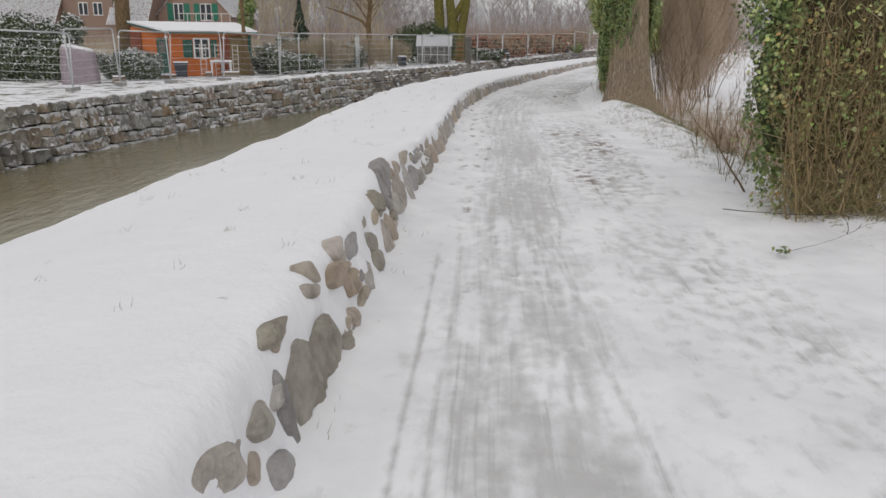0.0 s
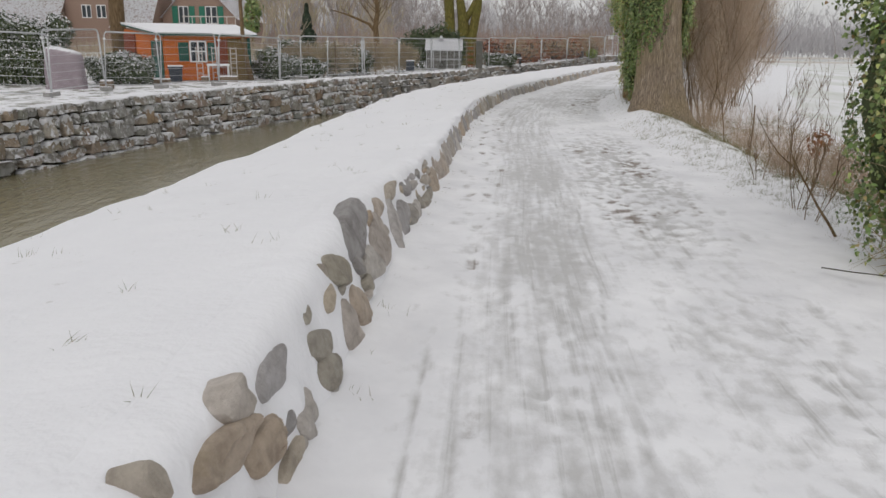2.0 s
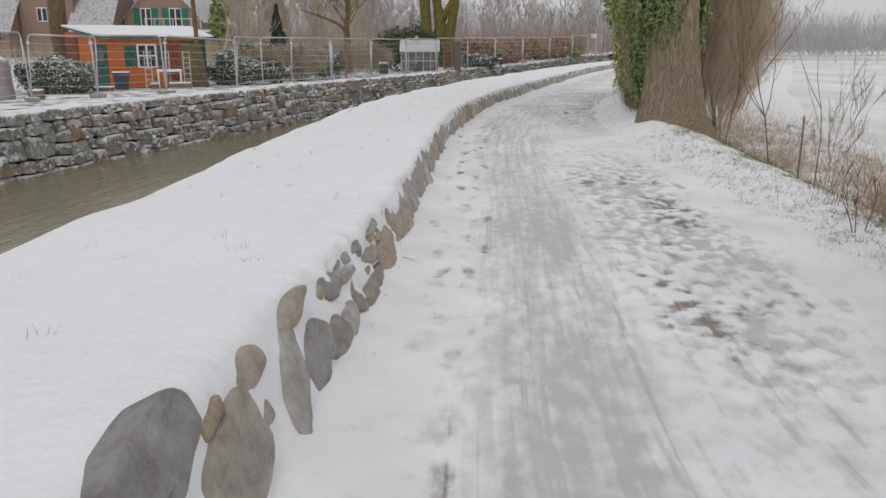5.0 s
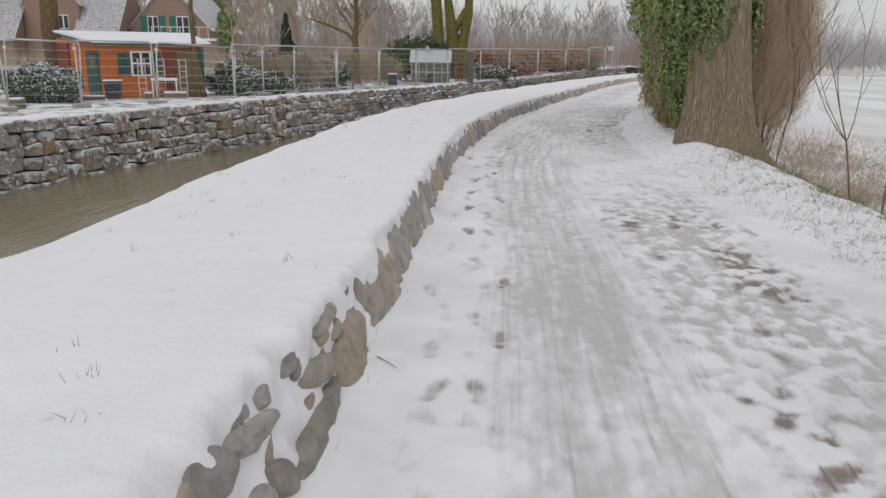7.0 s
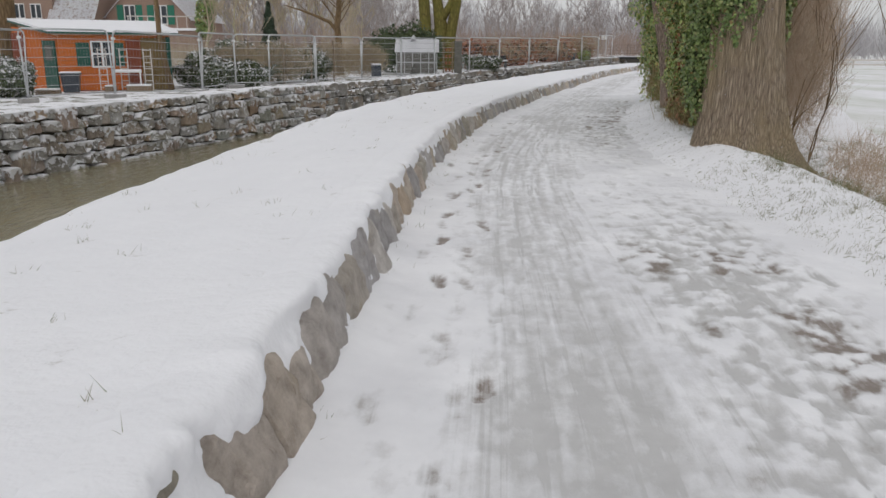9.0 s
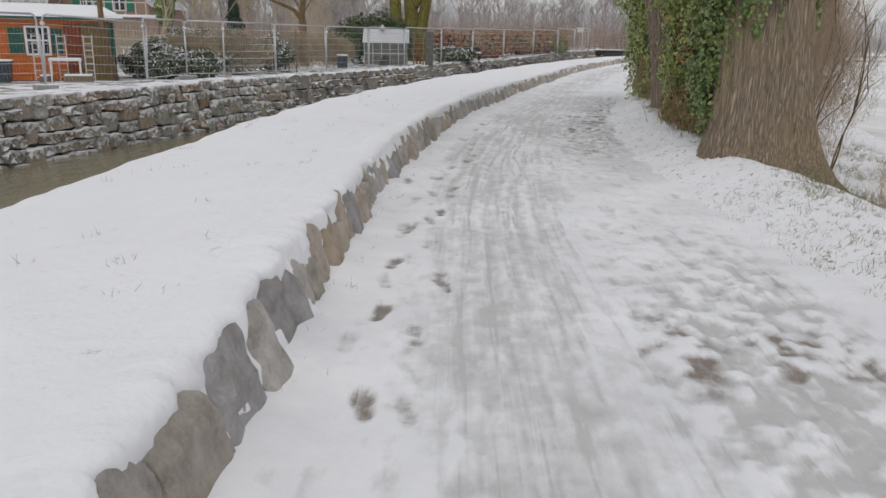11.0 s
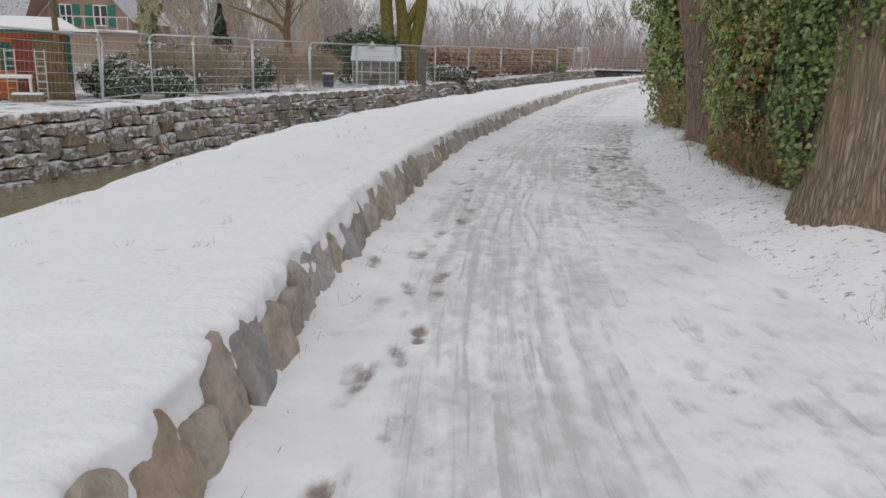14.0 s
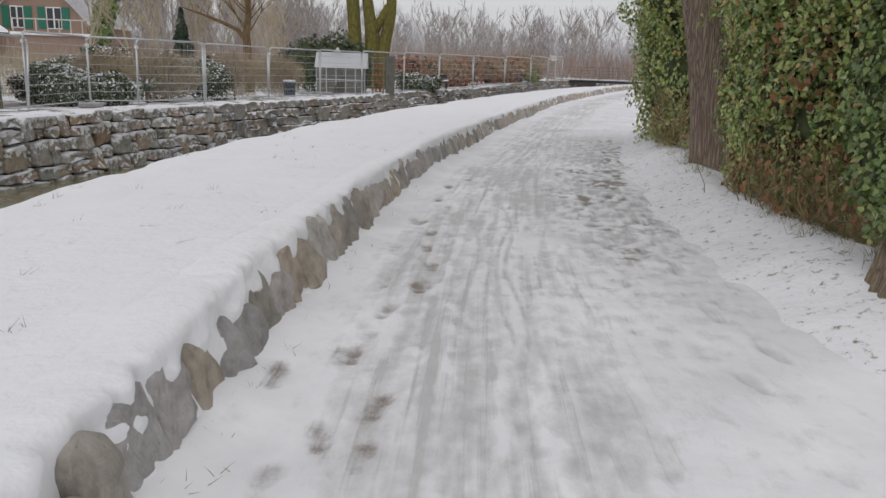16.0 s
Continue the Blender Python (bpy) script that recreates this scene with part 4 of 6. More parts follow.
STONES_NEXT = [(-1.87, 0.16, 0.18, 0.30, 0.26), (-1.86, 0.42, 0.42, 0.31, 0.28), (-1.51, 0.54, 0.69, 0.18, 0.17), (-1.31, -0.02, 0.42, 0.06, 0.31), (-0.97, -0.03, 0.41, 0.0, 0.33),
               (-1.18, 0.57, 0.84, 0.04, 0.36), (-1.42, 0.78, 0.88, 0.0, 0.12), (-0.57, 0.18, 0.32, 0.06, 0.22), (-0.66, 0.42, 0.58, 0.05, 0.16), (-0.35, 0.60, 0.97, 0.66, 0.44), (-0.27, 0.22, 0.46, 0.26, 0.42),
               (0.25, 0.16, 0.66, 0.38, 0.46), (1.02, 0.0, 0.70, 0.36, 0.22), (1.36, 0.04, 0.50, 0.27, 0.27), (1.73, 0.03, 0.32, 0.19, 0.25), (1.32, 0.66, 0.84, 0.30, 0.2), (0.62, 0.62, 0.8, 0.2, 0.2)]
STONES_THEN = [(2.80, 0.0, 0.22, 0.66, 0.30), (2.29, 0.60, 0.57, 0.34, 0.20), (2.31, 0.16, 0.24, 0.14, 0.30), (3.0, 0.46, 0.46, 0.34, 0.22), (1.95, 0.5, 0.76, 0.06, 0.2), (3.57, -0.05, 0.50, 0.50, 0.46), (3.4, 0.66, 0.80, 0.3, 0.18), (2.05, 0.0, 0.3, 0.2, 0.24)]
# joints of the upright slabs, each with the height of the slab that follows
SLABS = [(4.05, 0.95), (4.46, 0.82), (4.82, 0.6), (5.1, 0.8), (5.45, 0.9), (5.86, 0.86), (6.36, 0.95), (6.86, 0.92), (7.16, 0.9), (7.76, 0.84), (8.02, 0.62), (8.30, 0.9), (8.62, 0.86), (8.98, 0.55), (9.27, 1.0),
         (9.6, 0.9), (9.98, 0.7), (10.3, 0.62), (10.62, 0.8), (10.92, 1.02), (11.24, 0.92), (11.55, 0.98), (11.86, 0.7), (12.12, 0.62), (12.42, 0.84), (12.74, 0.66), (13.0, 0.9), (13.35, 0.8), (13.65, 0.95), (13.95, 0)]


def build_edging():
    edge = thing("stone_edging", pose(0, 0, 0), "low edging of upright grey and ochre stones, half buried in snow", "stone edging", kind="structure")
    rng = random.Random(33)

    def put(poly, front):
        v, f, mid = plate(poly, front, rng)
        ob = from_lists("stone", v, f, KERB, edge)
        ob.location = mid
    for stone in STONES_FIRST + STONES_NEXT + STONES_THEN:
        put(plate_outline(*stone, rng), 0.050 + rng.uniform(-0.010, 0.012))
    for _ in range(36):
        y, q = rng.uniform(-5.2, 4.0), rng.uniform(-0.1, 0.75)
        put(plate_outline(y, q, q + 0.13, rng.uniform(0.06, 0.18), rng.uniform(0.06, 0.13), rng), rng.uniform(0.026, 0.036))
    for (y0, head), (y1, _) in zip(SLABS, SLABS[1:]):
        put(slab_outline(y0 - 0.008, y1 + 0.008, head, rng), 0.042 + rng.uniform(-0.022, 0.028))
    y = 13.97
    while y < 30:
        w = rng.choice((0.16, 0.2, 0.24, 0.28, 0.34))
        put(slab_outline(y, y + w, rng.uniform(0.6, 1.0), rng), 0.045 + rng.uniform(-0.02, 0.025))
        y += w + (0.1 if rng.random() < 0.12 else 0.015)
    y = -9.0
    while y < -5.4:
        put(plate_outline(y, -0.05, rng.uniform(0.3, 0.6), 0.3, rng.uniform(0.12, 0.2), rng), 0.04)
        y += rng.uniform(0.3, 0.6)
    vs, fs = [], []
    for poly in edging_cells(rng, 30, 76):
        v, f, mid = plate(poly, 0.04 + rng.uniform(-0.015, 0.02), rng, 0.16)
        n = len(vs)
        vs += [(a + mid.x, b + mid.y, c + mid.z) for a, b, c in v]
        fs += [tuple(i + n for i in q) for q in f]
    tagged(from_lists("far_stones", vs, fs, KERB_FAR, edge), kind="stuff")


def drape_depth(y, q):
    """How thick the snow lies on the edging's face."""
    n1, n2 = fbm(y * 2.4, q * 1.6, 31.0, 3), fbm(y * 8.0, q * 4.0, 32.0, 3)
    lobe = 1.5 * fbm(y * 3.4, 0.3, 33.0, 3)
    calm = 1 - ramp(0.55, 0.9, q)
    first = 0.024 + (0.026 * n1 + 0.008 * n2) * calm + 0.03 * ramp(0.8, 1.05, q)
    patch = fbm(y * 5.0, q * 2.2, 36.0, 3)
    then = 0.014 + 0.026 * n1 + 0.026 * patch + 0.01 * n2 + 0.05 * ramp(0.72 + 0.32 * lobe, 0.98 + 0.32 * lobe, q) + 0.05 * (1 - ramp(-0.04, 0.10, q))
    k = ramp(0.6, 3.0, y)
    return first * (1 - k) + then * k


def build_edging_snow():
    ys = [-9 + 0.028 * k for k in range(0, 1040)] + [20.15 + 0.07 * k for k in range(0, 260)] + [38.5 + 0.3 * k for k in range(0, 125)]
    verts, faces = [], []
    for y in ys:
        b, f, h = curve_at(BASE_LINE, y), curve_at(FACE_WIDTH, y), curve_at(TOP_HEIGHT, y)
        top = b - f
        row = []
        for back in (0.46, 0.40, 0.34, 0.27, 0.2, 0.13, 0.07):
            x = top - back
            row.append((x, y, berm_z(x, y) - 0.03 + 0.055 * (1 - ramp(0.06, 0.42, back)) + 0.012 * fbm(x * 6, y * 6, 34.0, 2)))
        lift = berm_z(top, y) - rise(y) - h
        for k in range(26):
            q = 1.0 - 1.12 * k / 25
            p = on_face(y, q, drape_depth(y, q))
            row.append((p.x, y, p.z + lift * ramp(0.2, 1.0, q)))
        for _ in range(3 + int(14 * (1 - ramp(0.5, 3.0, y)))):
            row = [row[0]] + [tuple((row[i - 1][c] + 2 * row[i][c] + row[i + 1][c]) / 4 for c in range(3)) for i in range(1, 12)] + row[12:]
        verts += row
    n = 33
    for i in range(len(ys) - 1):
        for k in range(n - 1):
            a = i * n + k
            faces.append((a, a + n, a + n + 1, a + 1))
    tagged(from_lists("snow_drape", verts, faces, SNOW, None, True), "soft snow lapping over the edging stones", "snow", kind="structure")


KERB_FAR = stone_material("edging_stone_far", KERB_TONES, per_island=True, up=(1.0, 1.12, 0.15))


# ---- trees beside the path ----
def build_great_tree():
    tree = thing("great_tree", pose(4.42, 12.75, 0.1), "thick old tree with furrowed brown bark and ivy", "tree")
    bm = bmesh.new()
    zs = [-0.9, -0.6, -0.3, -0.1, 0.08, 0.25, 0.45, 0.7, 1.0, 1.4, 1.9, 2.5, 3.2, 4.0, 5.0, 6.0]
    sides = 128
    rings = []
    for z in zs:
        up = max(0.0, z + 0.4)
        r = 0.46 + 0.13 * math.exp(-up * 1.1) + 0.33 * math.exp(-up * 3.2)
        cx, cy = -0.09 * ramp(0.5, 2.2, z) - 0.03 * max(0, z - 2), 0.02 * z
        ring = []
        for k in range(sides):
            a = 2 * math.pi * k / sides
            root = math.exp(-up * 1.7) * (0.24 * max(0, math.cos(a + 0.45)) ** 2 + 0.10 * max(0, math.cos(3 * a + 1)) ** 2)
            fur = 0.034 * noise.noise(Vector((math.cos(a) * 7.5, math.sin(a) * 7.5, z * 0.55))) + 0.022 * abs(noise.noise(Vector((math.cos(a) * 14, math.sin(a) * 14, z * 0.8))))
            rr = r + root + fur * 1.5
            ring.append(bm.verts.new((cx + math.cos(a) * rr * 1.03, cy + math.sin(a) * rr, z)))
        rings.append(ring)
    for a, b in zip(rings, rings[1:]):
        for k in range(sides):
            bm.faces.new((a[k], a[(k + 1) % sides], b[(k + 1) % sides], b[k]))
    part("trunk", bm, BARK, tree, smooth=True)
    bm = bmesh.new()
    rng = random.Random(3)
    for k in range(6):
        a = rng.uniform(0, 6.28)
        branchy(bm, (-0.2, 0.1, 5.2 + 0.12 * k), (math.cos(a), math.sin(a), 0.9), 3.2, 0.2, 3, rng, 6, 0.5, (2, 3))
    part("limb", bm, BARK, tree)
    side = [(-0.42, 0.06, 3.2, 0.40, 0.46, 1.6), (-0.44, 0.22, 1.9, 0.30, 0.42, 0.85), (-0.30, -0.26, 2.5, 0.34, 0.30, 0.95), (-0.52, 0.34, 1.2, 0.2, 0.36, 0.7), (0.52, 0.2, 2.6, 0.10, 0.25, 1.0), (-0.5, 0.1, 1.6, 0.2, 0.28, 0.5)]
    foliage("ivy", side, 1600, 0.042, 31, IVY, tree, "glossy dark green ivy leaves", 1.2, 0.30)
    # Added dark hull so the gaps in the ivy read as shaded.
    part("ivy_core", blob_core(side, 0.74), LEAF_GAP_SHADE, tree)


def build_second_tree():
    tree = thing("shaggy_tree", pose(5.25, 18.65, 0.2), "slender tree with shaggy reddish brown bark, leaning", "tree")
    bm = bmesh.new()
    pts = [(0.08, 0, -0.4), (0.02, 0, 0.1), (-0.10, 0, 0.8), (-0.28, 0, 1.6), (-0.46, 0.05, 2.4), (-0.6, 0.1, 3.6), (-0.7, 0.2, 6.0)]
    tube(bm, pts, [0.42, 0.34, 0.275, 0.25, 0.225, 0.21, 0.17], 40, True, 0.08, 2.0, 9, 0.035)
    part("trunk", bm, RED_BARK, tree, smooth=True)
    bm = bmesh.new()
    rng = random.Random(9)
    for k in range(5):
        a = rng.uniform(0, 6.28)
        branchy(bm, (-0.68, 0.18, 5.2 + 0.15 * k), (math.cos(a), math.sin(a), 0.9), 2.4, 0.1, 3, rng, 5, 0.5, (2, 3))
    part("limb", bm, RED_BARK, tree)
    bm = bmesh.new()
    for dx in (0.16, 0.26, 0.34):
        tube(bm, [(dx, -0.34, -0.1), (dx - 0.05, -0.33, 0.7), (dx - 0.25, -0.3, 1.6), (dx - 0.3, -0.3, 2.6)], [0.03, 0.028, 0.022, 0.015], 6)
    part("creeper_stem", bm, POLE_BARK, tree)


def hanging_stems(name, spots, seed, mat, parent, label="", sag=0.12, thick=(0.004, 0.010)):
    """Thin crooked stems from (x, y, z0, z1, reach)."""
    rng = random.Random(seed)
    bm = bmesh.new()
    for x, y, z0, z1, reach in spots:
        pts = []
        for k in range(6):
            u = k / 5
            pts.append((x + reach * math.sin(u * 2.6) + rng.uniform(-1, 1) * sag * 0.4, y + rng.uniform(-1, 1) * sag, z0 + (z1 - z0) * u))
        r = rng.uniform(*thick)
        tube(bm, pts, [r * (1 - 0.12 * k) for k in range(6)], 4, False)
    return part(name, bm, mat, parent, label)


def build_ivy_wall():
    ivy = thing("ivy_thicket", pose(4.75, 15.6, 0.15), "dense wall of dark green ivy with some rusty leaves", "ivy")
    blobs = [(0.06, -1.0, 1.6, 0.36, 0.7, 1.2), (0.05, 0.0, 1.5, 0.46, 0.9, 1.45), (0.18, 1.0, 1.5, 0.42, 0.75, 1.4),
             (-0.22, -1.3, 2.9, 0.52, 0.7, 0.95), (-0.25, -0.2, 3.1, 0.62, 0.95, 1.2), (-0.05, 1.0, 3.1, 0.55, 0.9, 1.2), (0.25, -0.3, 2.2, 0.6, 1.0, 1.9),
             (-0.1, -0.6, 4.6, 0.75, 1.1, 1.0), (0.0, 0.8, 4.7, 0.7, 1.0, 1.0), (-0.34, 0.35, 2.1, 0.25, 0.3, 0.4), (-0.32, -0.7, 2.2, 0.26, 0.35, 0.45), (-0.3, -0.1, 1.2, 0.2, 0.3, 0.3)]
    # Dark filling, shade between leaves put into its colour.
    part("core", blob_core(blobs, 0.78), LEAF_GAP_SHADE, ivy)
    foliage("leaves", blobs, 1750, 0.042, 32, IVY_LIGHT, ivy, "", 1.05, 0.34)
    rng = random.Random(37)
    stems = [(rng.uniform(-0.50, -0.1), rng.uniform(-1.7, 0.9), -0.1, rng.uniform(0.4, 1.1), rng.uniform(-0.12, 0.1)) for _ in range(45)]
    hanging_stems("stem_mass", stems, 38, TWIG_BARK, ivy, "brown woody ivy stems")
    tangle("dry_stem_mass", (-0.24, -0.5, 0.22), (0.30, 1.45, 0.40), 1700, 0.26, 0.0045, 33, TWIG_OLIVE, ivy, 0.5, "tangle of dry brown stems")
    foliage("dead_leaves", [(-0.24, -0.5, 0.3, 0.26, 1.3, 0.45), (-0.36, -0.4, 1.5, 0.2, 0.5, 0.5)], 110, 0.06, 36, DRY, ivy, "rusty dead leaves")


def build_far_ivy():
    ivy = thing("far_ivy_thicket", pose(5.9, 22.4, 0.2), "tall clump of bright and dark green ivy", "ivy")
    blobs = [(0.0, -1.0, 1.4, 0.50, 0.8, 1.4), (0.25, 0.4, 1.6, 0.6, 0.9, 1.7), (-0.3, -0.9, 3.0, 0.65, 0.8, 1.2), (0.0, 0.6, 3.4, 0.8, 1.0, 1.3), (0.8, 2.0, 2.2, 0.7, 1.1, 2.0), (-0.1, 0, 4.8, 0.8, 1.2, 1.0)]
    # Inner hull coloured dark in place of shade.
    part("core", blob_core(blobs, 0.80), LEAF_GAP_SHADE, ivy)
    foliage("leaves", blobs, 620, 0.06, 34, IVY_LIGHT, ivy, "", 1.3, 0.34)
    tangle("dry_stem_mass", (-0.35, -1.2, 0.45), (0.25, 0.9, 0.5), 500, 0.4, 0.008, 35, TWIG_OLIVE, ivy)


def build_first_ivy_tree():
    tree = thing("ivy_covered_tree", pose(3.95, 0.55, -0.05), "ivy-clad tree wrapped in a tangle of olive twigs", "tree")
    bm = bmesh.new()
    tube(bm, [(0, 0.1, -0.3), (0, 0.1, 0.5), (-0.05, 0.15, 1.6), (-0.1, 0.2, 3.2), (0, 0.3, 5.0)], [0.42, 0.33, 0.29, 0.26, 0.2], 24, True, 0.12)
    part("trunk", bm, BARK, tree, smooth=True)
    blobs = [(-0.45, 0.40, 1.5, 0.38, 0.4, 1.2), (-0.30, 0.45, 2.8, 0.7, 0.6, 1.2), (0.75, 0.1, 2.3, 0.5, 0.5, 0.9), (0.3, 0.5, 4.0, 0.8, 0.8, 0.9)]
    # Hull darkened to stand for the shaded inside of the ivy.
    part("core", blob_core(blobs, 0.74), LEAF_GAP_SHADE, tree)
    foliage("ivy", blobs, 1000, 0.038, 41, IVY, tree, "dark green ivy leaves", 1.2, 0.3)
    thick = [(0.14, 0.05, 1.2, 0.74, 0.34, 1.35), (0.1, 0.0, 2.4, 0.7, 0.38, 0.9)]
    # Solid dark hull, added as shade behind the tangle.
    part("twig_core", blob_core(thick, 0.9), TWIG_GAP_SHADE, tree)
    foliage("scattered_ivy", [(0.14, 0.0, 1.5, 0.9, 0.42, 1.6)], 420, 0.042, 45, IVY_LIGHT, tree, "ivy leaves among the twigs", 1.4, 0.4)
    rng = random.Random(46)
    stems = [(rng.uniform(-0.65, 0.95), rng.uniform(-0.5, -0.2), rng.uniform(-0.05, 0.8), rng.uniform(0.9, 2.9), rng.uniform(-0.3, 0.3)) for _ in range(120)]
    hanging_stems("vine_mass", stems, 47, TWIG_BARK, tree, "crooked brown vines", 0.13, (0.003, 0.008))
    tangle("twig_mass", (0.12, -0.08, 1.35), (0.92, 0.48, 1.5), 5200, 0.34, 0.0042, 42, TWIG_OLIVE, tree, 0.45, "tangled olive brown twigs")
    tangle("fine_twig_mass", (0.2, -0.25, 1.0), (0.85, 0.35, 1.0), 2600, 0.24, 0.003, 48, TWIG_OLIVE, tree, 0.5)
    tangle("low_twig_mass", (0.0, -0.25, 0.2), (0.85, 0.4, 0.35), 1300, 0.35, 0.0045, 43, TWIG_OLIVE, tree, 0.3)
    foliage("rusty_leaves", [(0.75, -0.05, 0.8, 0.4, 0.35, 0.6), (0.6, 0.0, 1.9, 0.4, 0.3, 0.5)], 80, 0.055, 44, DRY, tree, "rusty dead leaves")


def sapling(name, x, y, h, n, seed, label, lean=(0, 0), leaves=0, mat=None, spread=0.3, thick=0.012, levels=2):
    rng = random.Random(seed)
    z = verge_z(x, y)
    s = thing(name, pose(x, y, z - 0.03), label, "shrub")
    for k in range(n):
        bm = bmesh.new()
        a = rng.uniform(0, 6.28)
        branchy(bm, (math.cos(a) * 0.05, math.sin(a) * 0.05, 0), (math.cos(a) * spread + lean[0], math.sin(a) * spread + lean[1], 1), h * rng.uniform(0.6, 1.0), thick * rng.uniform(0.45, 0.8), levels, rng, 5, 0.45, (2, 4), 0.08)
        part("stem", bm, mat or POLE_BARK, s)
    if leaves:
        foliage("dry_leaves", [(lean[0] * h * 0.4, lean[1] * h * 0.4, h * 0.55, 0.16, 0.16, 0.2)], leaves, 0.06, seed, DRY, s, "rusty dry leaves")
    return s


def build_shrubs():
    g = "bare stem with thin side twigs on the snowy bank"
    for i, (x, y, h, n, lean, lv, th, levels) in enumerate(((3.45, 2.2, 0.8, 3, (0.1, 0), 0, 0.010, 2), (3.62, 2.85, 0.8, 5, (0.05, 0), 0, 0.008, 2), (3.75, 4.4, 0.6, 3, (0, 0), 0, 0.008, 2), (3.5, 1.55, 1.3, 1, (-0.45, 0.2), 0, 0.020, 1),
                                                    (4.45, 6.6, 1.9, 1, (0.1, 0), 0, 0.013, 1), (4.75, 8.6, 2.6, 1, (0.16, 0), 0, 0.016, 2), (5.0, 5.6, 1.1, 2, (0, 0), 160, 0.008, 2), (5.6, 7.4, 1.4, 2, (0.1, 0), 0, 0.009, 2),
                                                    (4.7, 4.0, 0.9, 3, (0.05, 0), 0, 0.008, 2), (5.6, 4.4, 1.1, 3, (0, 0), 0, 0.008, 2), (6.2, 9.8, 1.5, 4, (0.1, 0), 0, 0.009, 3),
                                                    (6.5, 6.6, 1.2, 3, (0.1, 0), 110, 0.009, 2))):
        sapling("bare_shrub", x, y, h, n, 60 + i, "bare brown shrub with rusty leaves on the snowy bank" if lv else g, lean, lv, None, 0.3, th, levels)
    for i, (x, y, rx, hh) in enumerate(((4.9, 3.2, 0.5, 0.35), (5.6, 5.4, 0.6, 0.4), (6.4, 8.4, 0.7, 0.5), (4.5, 2.0, 0.45, 0.4), (7.2, 10.6, 0.8, 0.6), (5.4, 9.6, 0.4, 0.35), (4.3, 4.9, 0.3, 0.25), (5.0, 7.0, 0.5, 0.5), (5.9, 6.4, 0.6, 0.6), (6.8, 7.6, 0.7, 0.7), (5.6, 11.2, 0.5, 0.8), (6.4, 12.0, 0.6, 0.9), (7.6, 13.0, 0.9, 0.9), (4.9, 10.4, 0.4, 0.5), (8.0, 9.4, 0.9, 0.6), (4.2, 3.4, 0.3, 0.5))):
        s = thing("dry_brush", pose(x, y, verge_z(x, y)), "low clump of dry brown twigs and grass", "shrub", "dry brush")
        tangle("twig_mass", (0, 0, hh * 0.5), (rx, rx, hh * 0.7), 520, 0.3, 0.003, 150 + i, TWIG_PALE, s, 0.8)
    for i, (x, y, h, wide, count) in enumerate(((11.6, 28.0, 5.2, 0.3, 5200), (12.4, 33.5, 6.4, 0.3, 5200), (10.4, 26.0, 3.6, 0.3, 3800), (6.4, 16.6, 3.6, 0.20, 5200), (7.5, 18.4, 4.2, 0.22, 6000), (8.6, 21.5, 4.0, 0.28, 6000), (6.1, 14.4, 2.2, 0.24, 2200))):
        s = thing("brown_thicket", pose(x, y, verge_z(x, y)), "tall thicket of fine reddish brown winter twigs", "shrub")
        rng = random.Random(90 + i)
        bm = bmesh.new()
        for k in range(9):
            a = rng.uniform(0, 6.28)
            branchy(bm, (math.cos(a) * 0.25, math.sin(a) * 0.25, -0.05), (math.cos(a) * 0.28, math.sin(a) * 0.28, 1), h * rng.uniform(0.6, 0.95), 0.016, 2, rng, 4, 0.4, (2, 4))
        part("stem", bm, POLE_BARK, s)
        for k, (dz, f) in enumerate(((0.68, 1.0), (0.42, 0.75), (0.85, 0.7))):
            tangle("twig_mass", (rng.uniform(-0.2, 0.2), rng.uniform(-0.2, 0.2), h * dz), (h * wide * f, h * wide * f, h * 0.3), int(count * 0.45 * f), h * 0.16, 0.0010 * h, 95 + i * 3 + k, TWIG_PALE, s, 0.9)
    for i, (x, y) in enumerate(((5.35, 9.1), (6.1, 8.0))):
        bm = bmesh.new()
        tube(bm, [(0, 0, -0.3), (0.01, 0, 0.5), (0, 0, 0.95)], [0.016, 0.015, 0.014], 8)
        post = tagged(part("fence_stake", bm, TIMBER), "dark wooden stake standing in the snow", "post", "stakes on the bank")
        post.matrix_world = pose(x, y, verge_z(x, y), rz=20 * i)


def build_field_rail():
    rail = thing("field_rail", pose(60, 110, -1.15), "long pale wooden rail fence across the field", "fence")
    for k in range(26):
        bm = bmesh.new()
        box(bm, k * 6 - 40 - 0.09, -0.09, 0, k * 6 - 40 + 0.09, 0.09, 1.5, 0.02)
        part("post", bm, PALE_TIMBER, rail)
    for z in (0.7, 1.3):
        bm = bmesh.new()
        box(bm, -40, -0.16, z, 112, -0.1, z + 0.22, 0.02)
        part("rail", bm, PALE_TIMBER, rail)


